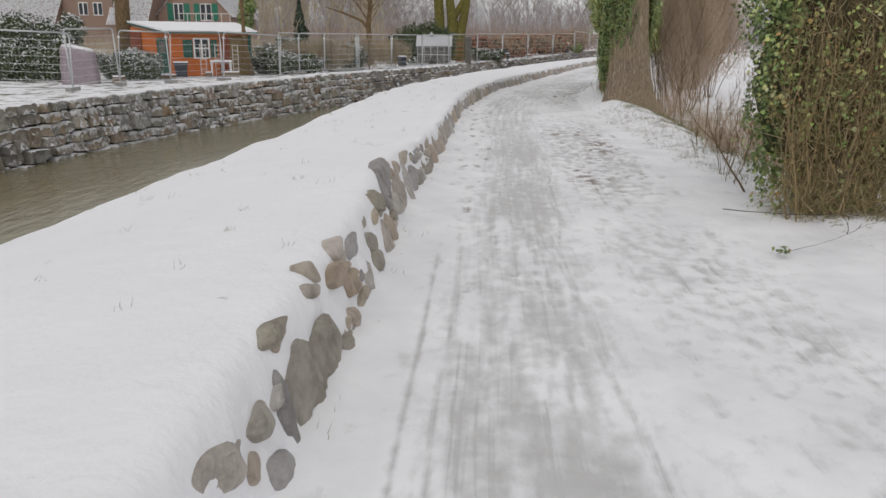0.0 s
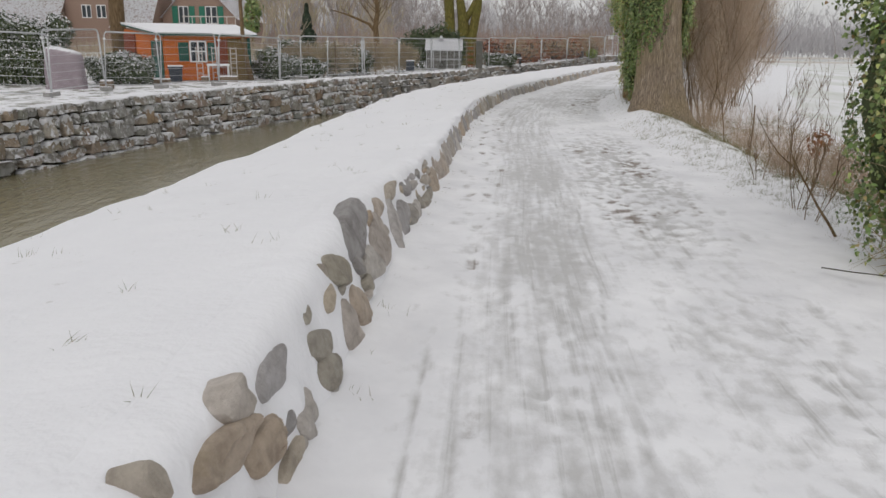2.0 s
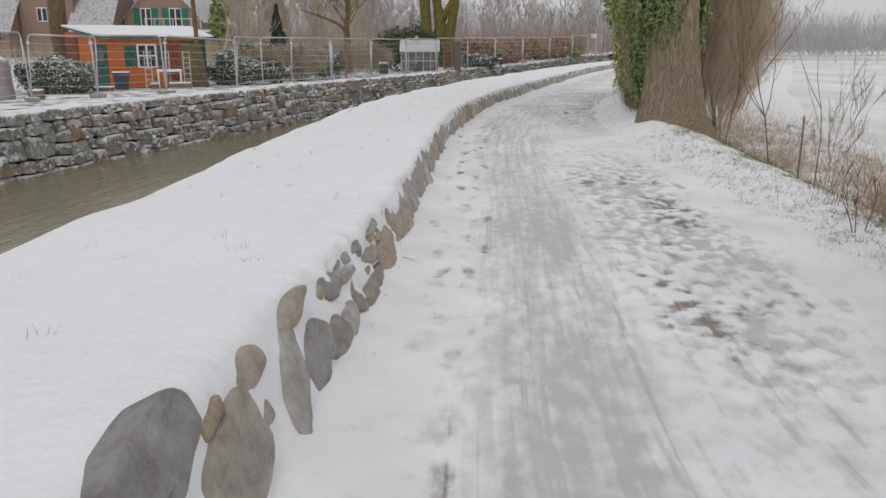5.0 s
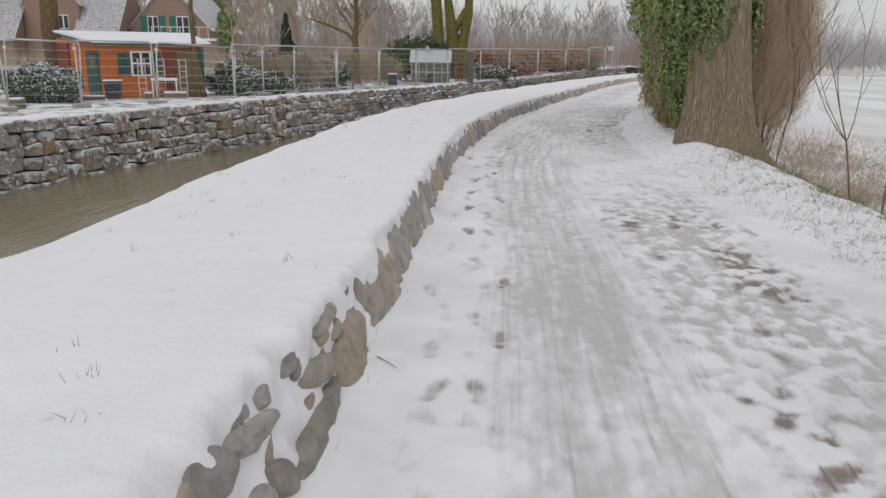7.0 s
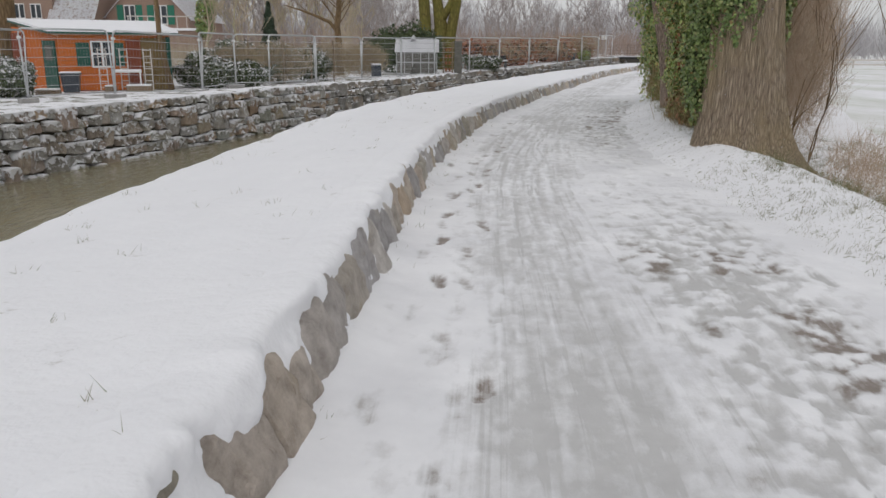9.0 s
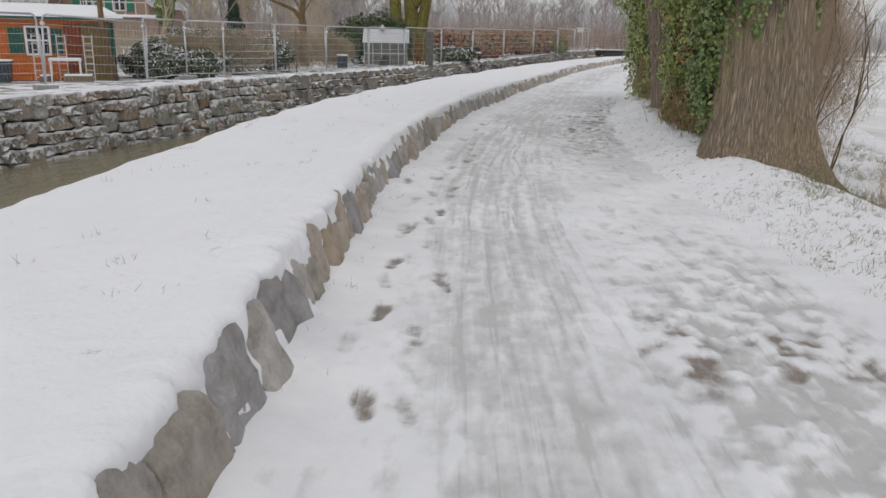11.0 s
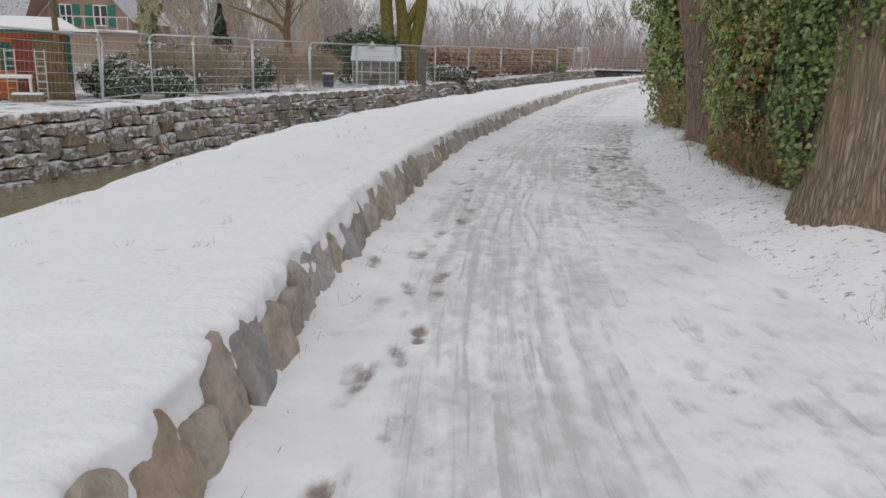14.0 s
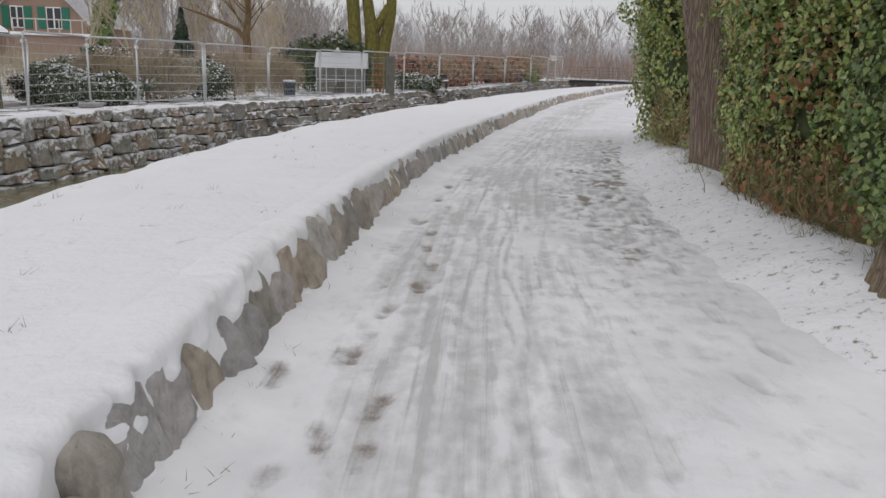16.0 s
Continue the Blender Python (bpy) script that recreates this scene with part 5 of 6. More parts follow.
# ---- gardens beyond the river ----
def build_fence_panel():
    """One site-fence panel: round frame, two uprights, thin wires; its foot at the first upright."""
    w, h = 3.4, 1.98
    p = thing("site_fence_panel", pose(0, 0, 0), "galvanised steel mesh site fence panel on a snowy bank", "fence", "site fence panels")
    bm = bmesh.new()
    r = 0.14
    pts = [(0, 0, 0), (0, 0, h - r), (r * 0.3, 0, h - r * 0.3), (r, 0, h), (w - r, 0, h), (w - r * 0.3, 0, h - r * 0.3), (w, 0, h - r), (w, 0, 0)]
    for a, b in zip(pts, pts[1:]):
        tube(bm, [a, b], [0.029, 0.029], 8)
    tube(bm, [(0, 0, 0.16), (w, 0, 0.16)], [0.016, 0.016], 6)
    part("frame", bm, STEEL, p, smooth=True)
    bm = bmesh.new()
    for k in range(1, 7):
        tube(bm, [(0, 0, 0.16 + k * 0.26), (w, 0, 0.16 + k * 0.26)], [0.006, 0.006], 4, False)
    for k in range(1, 29):
        tube(bm, [(w * k / 29, 0.008, 0.16), (w * k / 29, 0.008, h)], [0.002, 0.002], 3, False)
    part("wire_mesh", bm, STEEL, p)
    bm = bmesh.new()
    box(bm, -0.32, -0.11, -0.04, 0.32, 0.11, 0.10, 0.03)
    part("foot", bm, CONCRETE, p)
    bm = bmesh.new()
    box(bm, -0.05, -0.04, h - 0.28, 0.05, 0.04, h - 0.20, 0.01)
    part("clamp", bm, WHITE, p)
    return p


FENCE_POSTS = [(-15.9, 17.4), (-13.0, 18.6), (-12.75, 21.8), (-11.4, 23.4), (-9.95, 25.7), (-8.2, 28.7)]
FENCE_FAR = [(-6.8, 32.8), (-5.5, 35.9), (-3.8, 38.8), (-2.1, 41.6), (-0.45, 44.4), (1.5, 47.2), (3.4, 50.0), (5.6, 53.6), (8.0, 57.4), (10.4, 61.6), (12.4, 65.6), (14.2, 69.0)]


def build_fence():
    first = build_fence_panel()
    spans = list(zip(FENCE_POSTS, FENCE_POSTS[1:])) + [((-8.2, 28.7), (-7.95, 32.1))] + list(zip(FENCE_FAR, FENCE_FAR[1:])) + [((-7.95, 32.1), (-5.2, 34.4))]
    tilts = (3.0, -2.5, 4.0, -3, 2.0, 0.0)
    for i, (a, b) in enumerate(spans):
        m = pose(a[0], a[1], bank_z(a[1]) - 0.05, tilts[i % 6] if i < 6 else tilts[i % 6] * 0.4, (2.2, -1.2, 1.5, 0)[i % 4] if i < 5 else 0, math.degrees(math.atan2(b[1] - a[1], b[0] - a[0])))
        m = m @ Matrix.Diagonal((math.dist(a, b) / 3.4, 1, 1, 1))
        if i == 0:
            first.matrix_world = m
        else:
            c = copy_thing(first, m)
            c.matrix_world = m
    bm = bmesh.new()
    tube(bm, [(0, 0, -0.2), (0, 0, 2.35)], [0.035, 0.035], 8)
    s = thing("sign_post", pose(14.0, 70.5, bank_z(70)), "thin steel post with a small pale sign", "sign")
    part("post", bm, STEEL, s)
    bm = bmesh.new()
    box(bm, -0.45, -0.02, 1.55, 0.05, 0.0, 1.95, 0.01)
    part("plate", bm, WHITE, s)


def face_pose(a, b, z=0.0):
    """A frame along a wall from a to b: x along it, y into it, z up."""
    return pose(a[0], a[1], z, 0, 0, math.degrees(math.atan2(b[1] - a[1], b[0] - a[0])))


def build_hut():
    A, C, B = (-16.35, 31.9), (-13.72, 30.1), (-10.3, 31.7)
    m = face_pose(C, B, -0.16)
    hut = thing("garden_cabin", m, "orange wooden garden cabin with green door and snowy roof", "cabin")
    L = math.dist(C, B)
    inv = m.inverted()
    a = inv @ Vector((A[0], A[1], 0))
    D = math.hypot(a.x, a.y)
    for k in range(13):
        bm = bmesh.new()
        z0, z1 = 0.06 + k * 0.152, 0.06 + (k + 1) * 0.152 - 0.012
        box(bm, 0, 0, z0, L, 0.05, z1, 0.006)
        part("board", bm, ORANGE, hut)
    side = pose(0, 0, 0, 0, 0, math.degrees(math.atan2(a.y, a.x)))
    for k in range(14):
        bm = bmesh.new()
        x0 = 0.02 + k * D / 14
        box(bm, x0, -0.05, 0.02, x0 + D / 14 - 0.012, 0.0, 1.98 + 0.36 * (k + 0.5) / 14, 0.006)
        w = part("gable_board", bm, ORANGE, hut)
        w.matrix_local = side
    bm = bmesh.new()
    box(bm, D - 0.85, 0.004, 0.02, D, 0.06, 2.1, 0.01)
    box(bm, D - 0.9, 0.006, 0.0, D - 0.82, 0.075, 2.15, 0.01)
    d = part("dark_boards", bm, DARK_RED, hut)
    d.matrix_local = side
    # mono-pitch roof: low along the front, high behind
    e = 0.25
    normal_back = Vector((0, 1, 0))
    bm = bmesh.new()
    low, high = 2.06, 2.50
    back = a.y + 0.25
    shift = a.x
    verts = [(-0.3, -e, low), (L + 0.35, -e, low), (L + 0.35 + shift * 0.3, back, high), (shift - 0.12, back, high)]
    lo = [bm.verts.new(v) for v in verts]
    hi = [bm.verts.new((v[0], v[1], v[2] + 0.07)) for v in verts]
    bm.faces.new(lo[::-1])
    bm.faces.new(hi)
    for k in range(4):
        bm.faces.new((lo[k], lo[(k + 1) % 4], hi[(k + 1) % 4], hi[k]))
    roof = part("roof", bm, GREEN, hut, "green roof edge boards")
    bm = bmesh.new()
    base = [bm.verts.new((v[0] * 1.0, v[1] + 0.01, v[2] + 0.07)) for v in verts]
    top = [bm.verts.new((v[0] * 0.995, v[1] * 0.97 + 0.03, v[2] + 0.14)) for v in verts]
    bm.faces.new(base[::-1])
    bm.faces.new(top)
    for k in range(4):
        bm.faces.new((base[k], base[(k + 1) % 4], top[(k + 1) % 4], top[k]))
    part("snow_layer", bm, SNOW, roof, "snow on the roof")
    # door with a pane, on the gable side near the corner
    bm = bmesh.new()
    box(bm, 0.20, 0.004, 0.02, 1.05, 0.05, 1.82, 0.01)
    door = part("door", bm, GREEN, hut, "dark green door")
    door.matrix_local = side
    bm = bmesh.new()
    box(bm, 0.38, 0.052, 1.12, 0.86, 0.07, 1.66, 0.01)
    pn = part("pane", bm, PANE, hut, "pale door pane")
    pn.matrix_local = side
    # front: shutters and window
    for x0, x1 in ((0.55, 1.0), (1.84, 2.16)):
        bm = bmesh.new()
        box(bm, x0, -0.045, 0.92, x1, 0.0, 1.76, 0.008)
        part("shutter", bm, GREEN, hut, "dark green shutter")
    bm = bmesh.new()
    for x in (1.07, 1.42, 1.77):
        box(bm, x - 0.035, -0.06, 0.90, x + 0.035, 0.0, 1.80, 0.006)
    for z in (0.90, 1.36, 1.80):
        box(bm, 1.04, -0.062, z - 0.03, 1.80, -0.002, z + 0.03, 0.006)
    fr = part("window_frame", bm, WHITE, hut, "white window frame")
    for x in (1.11, 1.46):
        bm = bmesh.new()
        box(bm, x, -0.03, 0.93, x + 0.26, -0.012, 1.77)
        part("pane", bm, GLASS, fr)
    # Dark panel in place of the cabin's unlit interior.
    bm = bmesh.new()
    box(bm, 2.22, -0.05, 0.05, 2.73, -0.002, 1.90, 0.01)
    part("dark_door", bm, DARK_RED, hut, "dark red panel standing in for the dim interior")
    bm = bmesh.new()
    box(bm, 2.75, -0.06, 0.05, L - 0.05, -0.002, 1.94, 0.01)
    part("reed_screen", bm, REED, hut, "brown reed screen")
    bm = bmesh.new()
    box(bm, L - 0.12, -0.10, 0.02, L + 0.03, 0.03, 1.98, 0.01)
    part("corner_post", bm, GREEN, hut)
    bm = bmesh.new()
    box(bm, 0.1, 0.06, 0.02, L - 0.1, a.y, 1.98)
    part("body", bm, DARK_RED, hut)


def build_garden_things():
    # wheelie bin
    b = thing("wheelie_bin", pose(-13.05, 29.35, -0.14, rz=20), "dark grey wheelie bin with snow on its lid", "bin")
    bm = bmesh.new()
    vs = box(bm, -0.3, -0.32, 0.03, 0.3, 0.32, 0.62, 0.03)
    for v in bm.verts:
        k = 0.82 + 0.18 * v.co.z / 0.62
        v.co.x, v.co.y = v.co.x * k, v.co.y * k
    part("body", bm, BIN, b)
    bm = bmesh.new()
    box(bm, -0.34, -0.36, 0.62, 0.34, 0.36, 0.69, 0.03)
    part("lid", bm, BIN, b)
    bm = bmesh.new()
    box(bm, -0.33, -0.35, 0.692, 0.33, 0.35, 0.74, 0.024)
    part("snow_cap", bm, SNOW, b)
    # covered barbecue
    g = thing("covered_barbecue", pose(-15.25, 23.9, -0.24, rz=18), "barbecue under a draped mauve tarpaulin", "barbecue")
    bm = bmesh.new()
    rings = []
    for z in (0, 0.3, 0.7, 1.1, 1.35, 1.5, 1.58):
        ring = []
        for k in range(40):
            a = 2 * math.pi * k / 40
            c, s = math.cos(a), math.sin(a)
            q = 1 / max(abs(c), abs(s)) ** 0.75
            fold = 0.07 * math.sin(a * 7 + z * 2) * (1 - z / 1.9) + 0.035 * math.sin(a * 13 + 1 - z * 3)
            sc = (1 + fold) * (1.0 if z < 1.4 else (0.9 if z < 1.55 else 0.6)) * (1.04 - 0.06 * z)
            ring.append(bm.verts.new((c * q * 0.66 * sc, s * q * 0.44 * sc, z + 0.03 * noise.noise(Vector((c * 2, s * 2, z * 3))) - (0.1 * c if z > 1.3 else 0))))
        rings.append(ring)
    for a, c in zip(rings, rings[1:]):
        for k in range(40):
            bm.faces.new((a[k], a[(k + 1) % 40], c[(k + 1) % 40], c[k]))
    bm.faces.new(rings[-1])
    part("tarpaulin", bm, COVER, g, smooth=True)
    bm = bmesh.new()
    box(bm, -0.5, -0.33, -0.12, 0.5, 0.33, 0.2, 0.02)
    part("base", bm, BLACK, g)
    # stools and boxes of timber
    for x, y, w, h, r in ((-13.6, 23.7, 0.42, 0.28, 10), (-10.9, 30.0, 0.85, 0.22, 15), (-11.9, 29.9, 0.3, 0.2, 0), (-13.2, 28.0, 0.7, 0.16, 5)):
        o = thing("planter_box", pose(x, y, bank_z(y) - 0.14, rz=r), "low timber planter box topped with snow", "planter", "timber planters")
        for k in range(3):
            bm = bmesh.new()
            box(bm, -w / 2, -0.2, k * h / 3, w / 2, 0.2, (k + 1) * h / 3 - 0.008, 0.008)
            part("board", bm, TIMBER, o)
        bm = bmesh.new()
        box(bm, -w / 2 + 0.01, -0.19, h - 0.005, w / 2 - 0.01, 0.19, h + 0.05, 0.025)
        part("snow_cap", bm, SNOW, o)
    # white trellis ladders
    for x, y, r in ((-11.75, 30.55, 24), (-10.95, 30.75, 24), (-12.3, 30.0, 24)):
        bm = bmesh.new()
        for dx in (0, 0.26):
            box(bm, dx - 0.018, -0.015, 0, dx + 0.018, 0.015, 1.55, 0.004)
        for k in range(7):
            box(bm, 0, -0.012, 0.15 + k * 0.22, 0.26, 0.012, 0.18 + k * 0.22, 0.004)
        o = tagged(part("trellis_ladder", bm, PALE_TIMBER), "pale wooden ladder trellis beside the cabin", "trellis", "trellises")
        o.matrix_world = pose(x, y, -0.14, 0, 0, r)
    o = thing("garden_table", pose(-11.4, 30.25, -0.14, rz=22), "white garden table with snow on it", "table")
    bm = bmesh.new()
    box(bm, -0.5, -0.3, 0.70, 0.5, 0.3, 0.74, 0.01)
    part("tabletop", bm, WHITE, o)
    for sx in (-0.44, 0.44):
        for sy in (-0.25, 0.25):
            bm = bmesh.new()
            box(bm, sx - 0.025, sy - 0.025, 0, sx + 0.025, sy + 0.025, 0.70, 0.005)
            part("leg", bm, WHITE, o)
    bm = bmesh.new()
    box(bm, -0.49, -0.29, 0.742, 0.49, 0.29, 0.80, 0.025)
    part("snow_cap", bm, SNOW, o)
    # stems in the garden
    for name, pts, rad, lab in (("garden_tree", [(-17.0, 33.0, -0.2), (-17.15, 33, 2.5), (-17.05, 33, 4.5), (-17.2, 33, 8)], [0.42, 0.36, 0.33, 0.24], "thick brown garden tree trunk"),
                                ("leaning_tree", [(-10.15, 31.2, -0.1), (-10.45, 31.2, 1.6), (-10.5, 31.25, 3.4), (-10.3, 31.3, 5.5)], [0.12, 0.095, 0.085, 0.05], "slim leaning brown tree")):
        t = thing(name, pose(pts[0][0], pts[0][1], 0), lab, "tree")
        o = Vector((pts[0][0], pts[0][1], 0))
        bm = bmesh.new()
        tube(bm, [Vector(p) - o for p in pts], rad, 14, True, 0.1)
        part("trunk", bm, POLE_BARK, t, smooth=True)
        bm = bmesh.new()
        rng = random.Random(len(name))
        for k in range(10):
            a = rng.uniform(0, 6.28)
            p = Vector(pts[2]) * (1 - k / 10) + Vector(pts[3]) * (k / 10) - o
            branchy(bm, p, (math.cos(a), math.sin(a), 0.7), rng.uniform(0.9, 1.8), rad[3] * 0.35, 2, rng, 5, 0.5, (3, 4))
        part("limb", bm, POLE_BARK, t)
    # evergreen hedges with snow
    for nm, x, y, blobs, n, lab in (("snowy_hedge", -18.2, 25.6, [(-2.6, 0.3, 1.0, 1.7, 0.9, 1.5), (-0.6, 0, 1.05, 1.6, 0.9, 1.5), (1.0, 0.1, 0.95, 1.2, 0.8, 1.3), (-4.8, 0.4, 0.9, 1.5, 0.9, 1.4)], 170, "large evergreen hedge dusted with snow"),
                                    ("snowy_bush", -14.1, 26.6, [(0, 0, 0.55, 0.85, 0.6, 0.68), (0.55, 0.2, 0.42, 0.5, 0.5, 0.5), (-0.9, 0.1, 0.45, 0.7, 0.5, 0.55)], 260, "round evergreen bush dusted with snow"),
                                    ("snowy_shrub", -9.3, 33.4, [(0, 0, 0.5, 1.0, 0.5, 0.65), (1.3, 0.5, 0.4, 0.8, 0.5, 0.55), (-0.9, 0.3, 0.35, 0.7, 0.4, 0.45)], 150, "garden shrub dusted with snow"),
                                    ("dark_laurel", -9.4, 38.4, [(0, 0, 0.8, 1.2, 0.7, 0.95), (1.6, 0.5, 0.75, 1.1, 0.6, 0.9), (-1.5, 0.3, 0.6, 1.0, 0.6, 0.75), (3.0, 1.4, 0.7, 1.0, 0.6, 0.85)], 110, "dark laurel bush with snow"),
                                    ("low_shrub", 2.0, 49.5, [(0, 0, 0.45, 0.9, 0.5, 0.5), (0.9, 0.3, 0.35, 0.6, 0.5, 0.4)], 110, "low rounded shrub with snow")):
        s = thing(nm, pose(x, y, bank_z(y) - 0.05), lab, "hedge")
        lump = random.Random(len(nm) * 7)
        for cx, cy, cz, rx, ry, rz in list(blobs):
            for _ in range(4):
                a, k = lump.uniform(0, 6.28), lump.uniform(0.3, 0.5)
                blobs.append((cx + math.cos(a) * rx * 0.75, cy + math.sin(a) * ry * 0.6, cz + rz * lump.uniform(-0.1, 0.85), rx * k, ry * k, rz * k))
        # Dark inner hull: shade inside the hedge, by colour.
        tagged(part("core", blob_core(blobs, 0.74), LEAF_GAP_SHADE, s), kind="stuff")
        foliage("leaves", blobs, n * 2.0, 0.078, len(nm) + 50, HEDGE_LEAF, s, "", 1.2, 0.22)
    # strap-leaved evergreens behind the fence
    for i, (x, y, size) in enumerate(((-8.75, 34.9, 1.0), (-7.6, 36.3, 0.8))):
        s = thing("strap_leaved_shrub", pose(x, y, bank_z(y) - 0.05), "dark green evergreen with arching strap leaves and snow", "shrub", "strap-leaved shrubs")
        rng = random.Random(200 + i)
        bm = bmesh.new()
        for _ in range(70):
            a, reach, top = rng.uniform(0, 6.28), size * rng.uniform(0.5, 1.1), size * rng.uniform(0.7, 1.3)
            last = None
            for k in range(6):
                u = k / 5
                r, z, w = reach * u ** 1.2, top * (0.25 + 1.6 * u - 1.15 * u * u), 0.035 * (1.02 - u)
                c, d = math.cos(a), math.sin(a)
                pair = (bm.verts.new((c * r - d * w, d * r + c * w, z)), bm.verts.new((c * r, d * r, z - 0.012)), bm.verts.new((c * r + d * w, d * r - c * w, z)))
                if last:
                    bm.faces.new((last[0], last[1], pair[1], pair[0]))
                    bm.faces.new((last[1], last[2], pair[2], pair[1]))
                last = pair
        tagged(part("leaves", bm, HEDGE_LEAF, s), kind="stuff")
        bm = bmesh.new()
        tube(bm, [(0, 0, -0.1), (0, 0, size * 0.5)], [0.07, 0.05], 8)
        part("stem", bm, POLE_BARK, s)
    # dark ivy hedge behind the greenhouse, rusty beech hedge
    s = thing("ivy_hedge", pose(-2.3, 48.2, bank_z(48)), "tall dark green ivy hedge", "hedge")
    blobs = [(-0.9, 0, 1.2, 1.0, 0.7, 1.25), (0.4, 0, 1.35, 1.1, 0.7, 1.25), (-2.0, 0.2, 0.9, 0.6, 0.6, 0.9), (1.5, 0.2, 1.2, 0.8, 0.6, 1.1)]
    # Added hull whose dark green stands in for inner shade.
    part("core", blob_core(blobs, 0.76), LEAF_GAP_SHADE, s)
    foliage("leaves", blobs, 210, 0.11, 61, LAUREL, s, "", 1.1, 0.3)
    for x, y, n in ((4.0, 55.0, 3), (8.0, 60.0, 3), (11.3, 66.0, 2)):
        s = thing("beech_hedge", pose(x, y, bank_z(y)), "clipped beech hedge holding rusty winter leaves", "hedge", "beech hedges")
        blobs = [(k * 1.5 - n * 0.7, k * 1.4, 0.85, 1.05, 0.7, 1.0) for k in range(n)]
        # Dark brown hull painting the shade among the beech twigs.
        part("core", blob_core(blobs, 0.7), HEDGE_GAP_SHADE, s)
        foliage("leaves", blobs, 70, 0.15, 62 + n, BEECH, s)
        tangle("twig_mass", (0, 0, 1.1), (n * 0.9, 0.9, 1.0), 900, 0.5, 0.012, 66 + n, TWIG, s, 0.8)
    # brushwood and screens along the garden edge
    for i, (x, y, w, hh) in enumerate(((-7.6, 37.6, 2.6, 1.5), (-5.6, 40.2, 2.4, 1.5), (-8.8, 35.4, 1.8, 1.3), (-4.1, 43.0, 1.8, 1.4))):
        s = thing("garden_brush", pose(x, y, bank_z(y)), "tangle of bare brown garden shrubs", "shrub", "garden brush")
        tangle("twig_mass", (0, 0, hh * 0.5), (w * 0.7, 0.5, hh * 0.6), 4200, 0.42, 0.008, 70 + i, TWIG, s, 0.9)
    for i, (x, y) in enumerate(((-7.1, 37.0), (-6.1, 38.3), (-5.2, 39.4), (-8.3, 35.6))):
        bm = bmesh.new()
        tube(bm, [(0, 0, -0.1), (0.02, 0, 0.9), (0, 0, 1.75)], [0.045, 0.042, 0.04], 8)
        o = tagged(part("garden_stake", bm, TIMBER), "upright round timber garden stake", "post", "garden stakes")
        o.matrix_world = pose(x, y, bank_z(y))
    # birdhouse-like box, pump, mail box: pale small boxes by the fence
    for x, y, w, h, mat, lab in ((-8.25, 34.6, 0.42, 0.62, PANE, "pale plastic garden box with snow on top"), (-3.35, 41.4, 0.40, 0.60, BIN, "small grey compost bin with snow on top")):
        o = thing("garden_box", pose(x, y, bank_z(y), rz=25), lab, "box")
        bm = bmesh.new()
        box(bm, -w / 2, -w / 2, 0, w / 2, w / 2, h, 0.03)
        part("body", bm, mat, o)
        bm = bmesh.new()
        box(bm, -w / 2 - 0.01, -w / 2 - 0.01, h, w / 2 + 0.01, w / 2 + 0.01, h + 0.06, 0.025)
        part("snow_cap", bm, SNOW, o)
    # tall bin and bench at the far end
    o = thing("tall_bin", pose(10.0, 64.0, bank_z(64.0)), "dark waste bin with snow on top", "bin")
    bm = bmesh.new()
    tube(bm, [(0, 0, 0), (0, 0, 0.8)], [0.30, 0.34], 16)
    part("body", bm, BIN, o)
    bm = bmesh.new()
    tube(bm, [(0, 0, 0.8), (0, 0, 0.86), (0, 0, 0.92)], [0.36, 0.34, 0.2], 16)
    part("snow_cap", bm, SNOW, o)
    o = thing("yellow_green_shrub", pose(11.2, 65.0, bank_z(65)), "small yellow-green garden shrub", "shrub")
    foliage("leaves", [(0, 0, 0.35, 0.5, 0.4, 0.4), (-2.0, -0.4, 0.3, 0.4, 0.3, 0.35)], 160, 0.12, 77, YELLOW_LEAF, o)
    o = thing("garden_bench", pose(3.3, 53.0, bank_z(53), rz=12), "dark garden bench with snow on the seat", "bench")
    bm = bmesh.new()
    box(bm, -0.85, -0.2, 0.40, 0.85, 0.2, 0.45, 0.01)
    part("seat", bm, BLACK, o)
    bm = bmesh.new()
    box(bm, -0.84, -0.19, 0.452, 0.84, 0.19, 0.52, 0.02)
    part("snow_cap", bm, SNOW, o)
    bm = bmesh.new()
    box(bm, -0.85, 0.2, 0.5, 0.85, 0.24, 0.80, 0.01)
    part("backrest", bm, BLACK, o)
    for sx in (-0.75, 0.75):
        bm = bmesh.new()
        box(bm, sx - 0.04, -0.18, 0, sx + 0.04, 0.2, 0.40, 0.01)
        part("leg", bm, BLACK, o)


BEECH = leaf_material("beech_leaves", [(0.30, 0.10, 0.05), (0.36, 0.15, 0.08), (0.24, 0.10, 0.06), (0.40, 0.22, 0.14)], 0.8)
YELLOW_LEAF = leaf_material("yellow_green_leaves", [(0.22, 0.28, 0.05), (0.15, 0.22, 0.04), (0.28, 0.32, 0.09)], 0.6)
# Dark brown for the beech hedge's hull, imitating inner shade.
HEDGE_GAP_SHADE = plain_material("hedge_gap_shade", (0.05, 0.03, 0.02), (0.09, 0.055, 0.04), 8, 0.95)


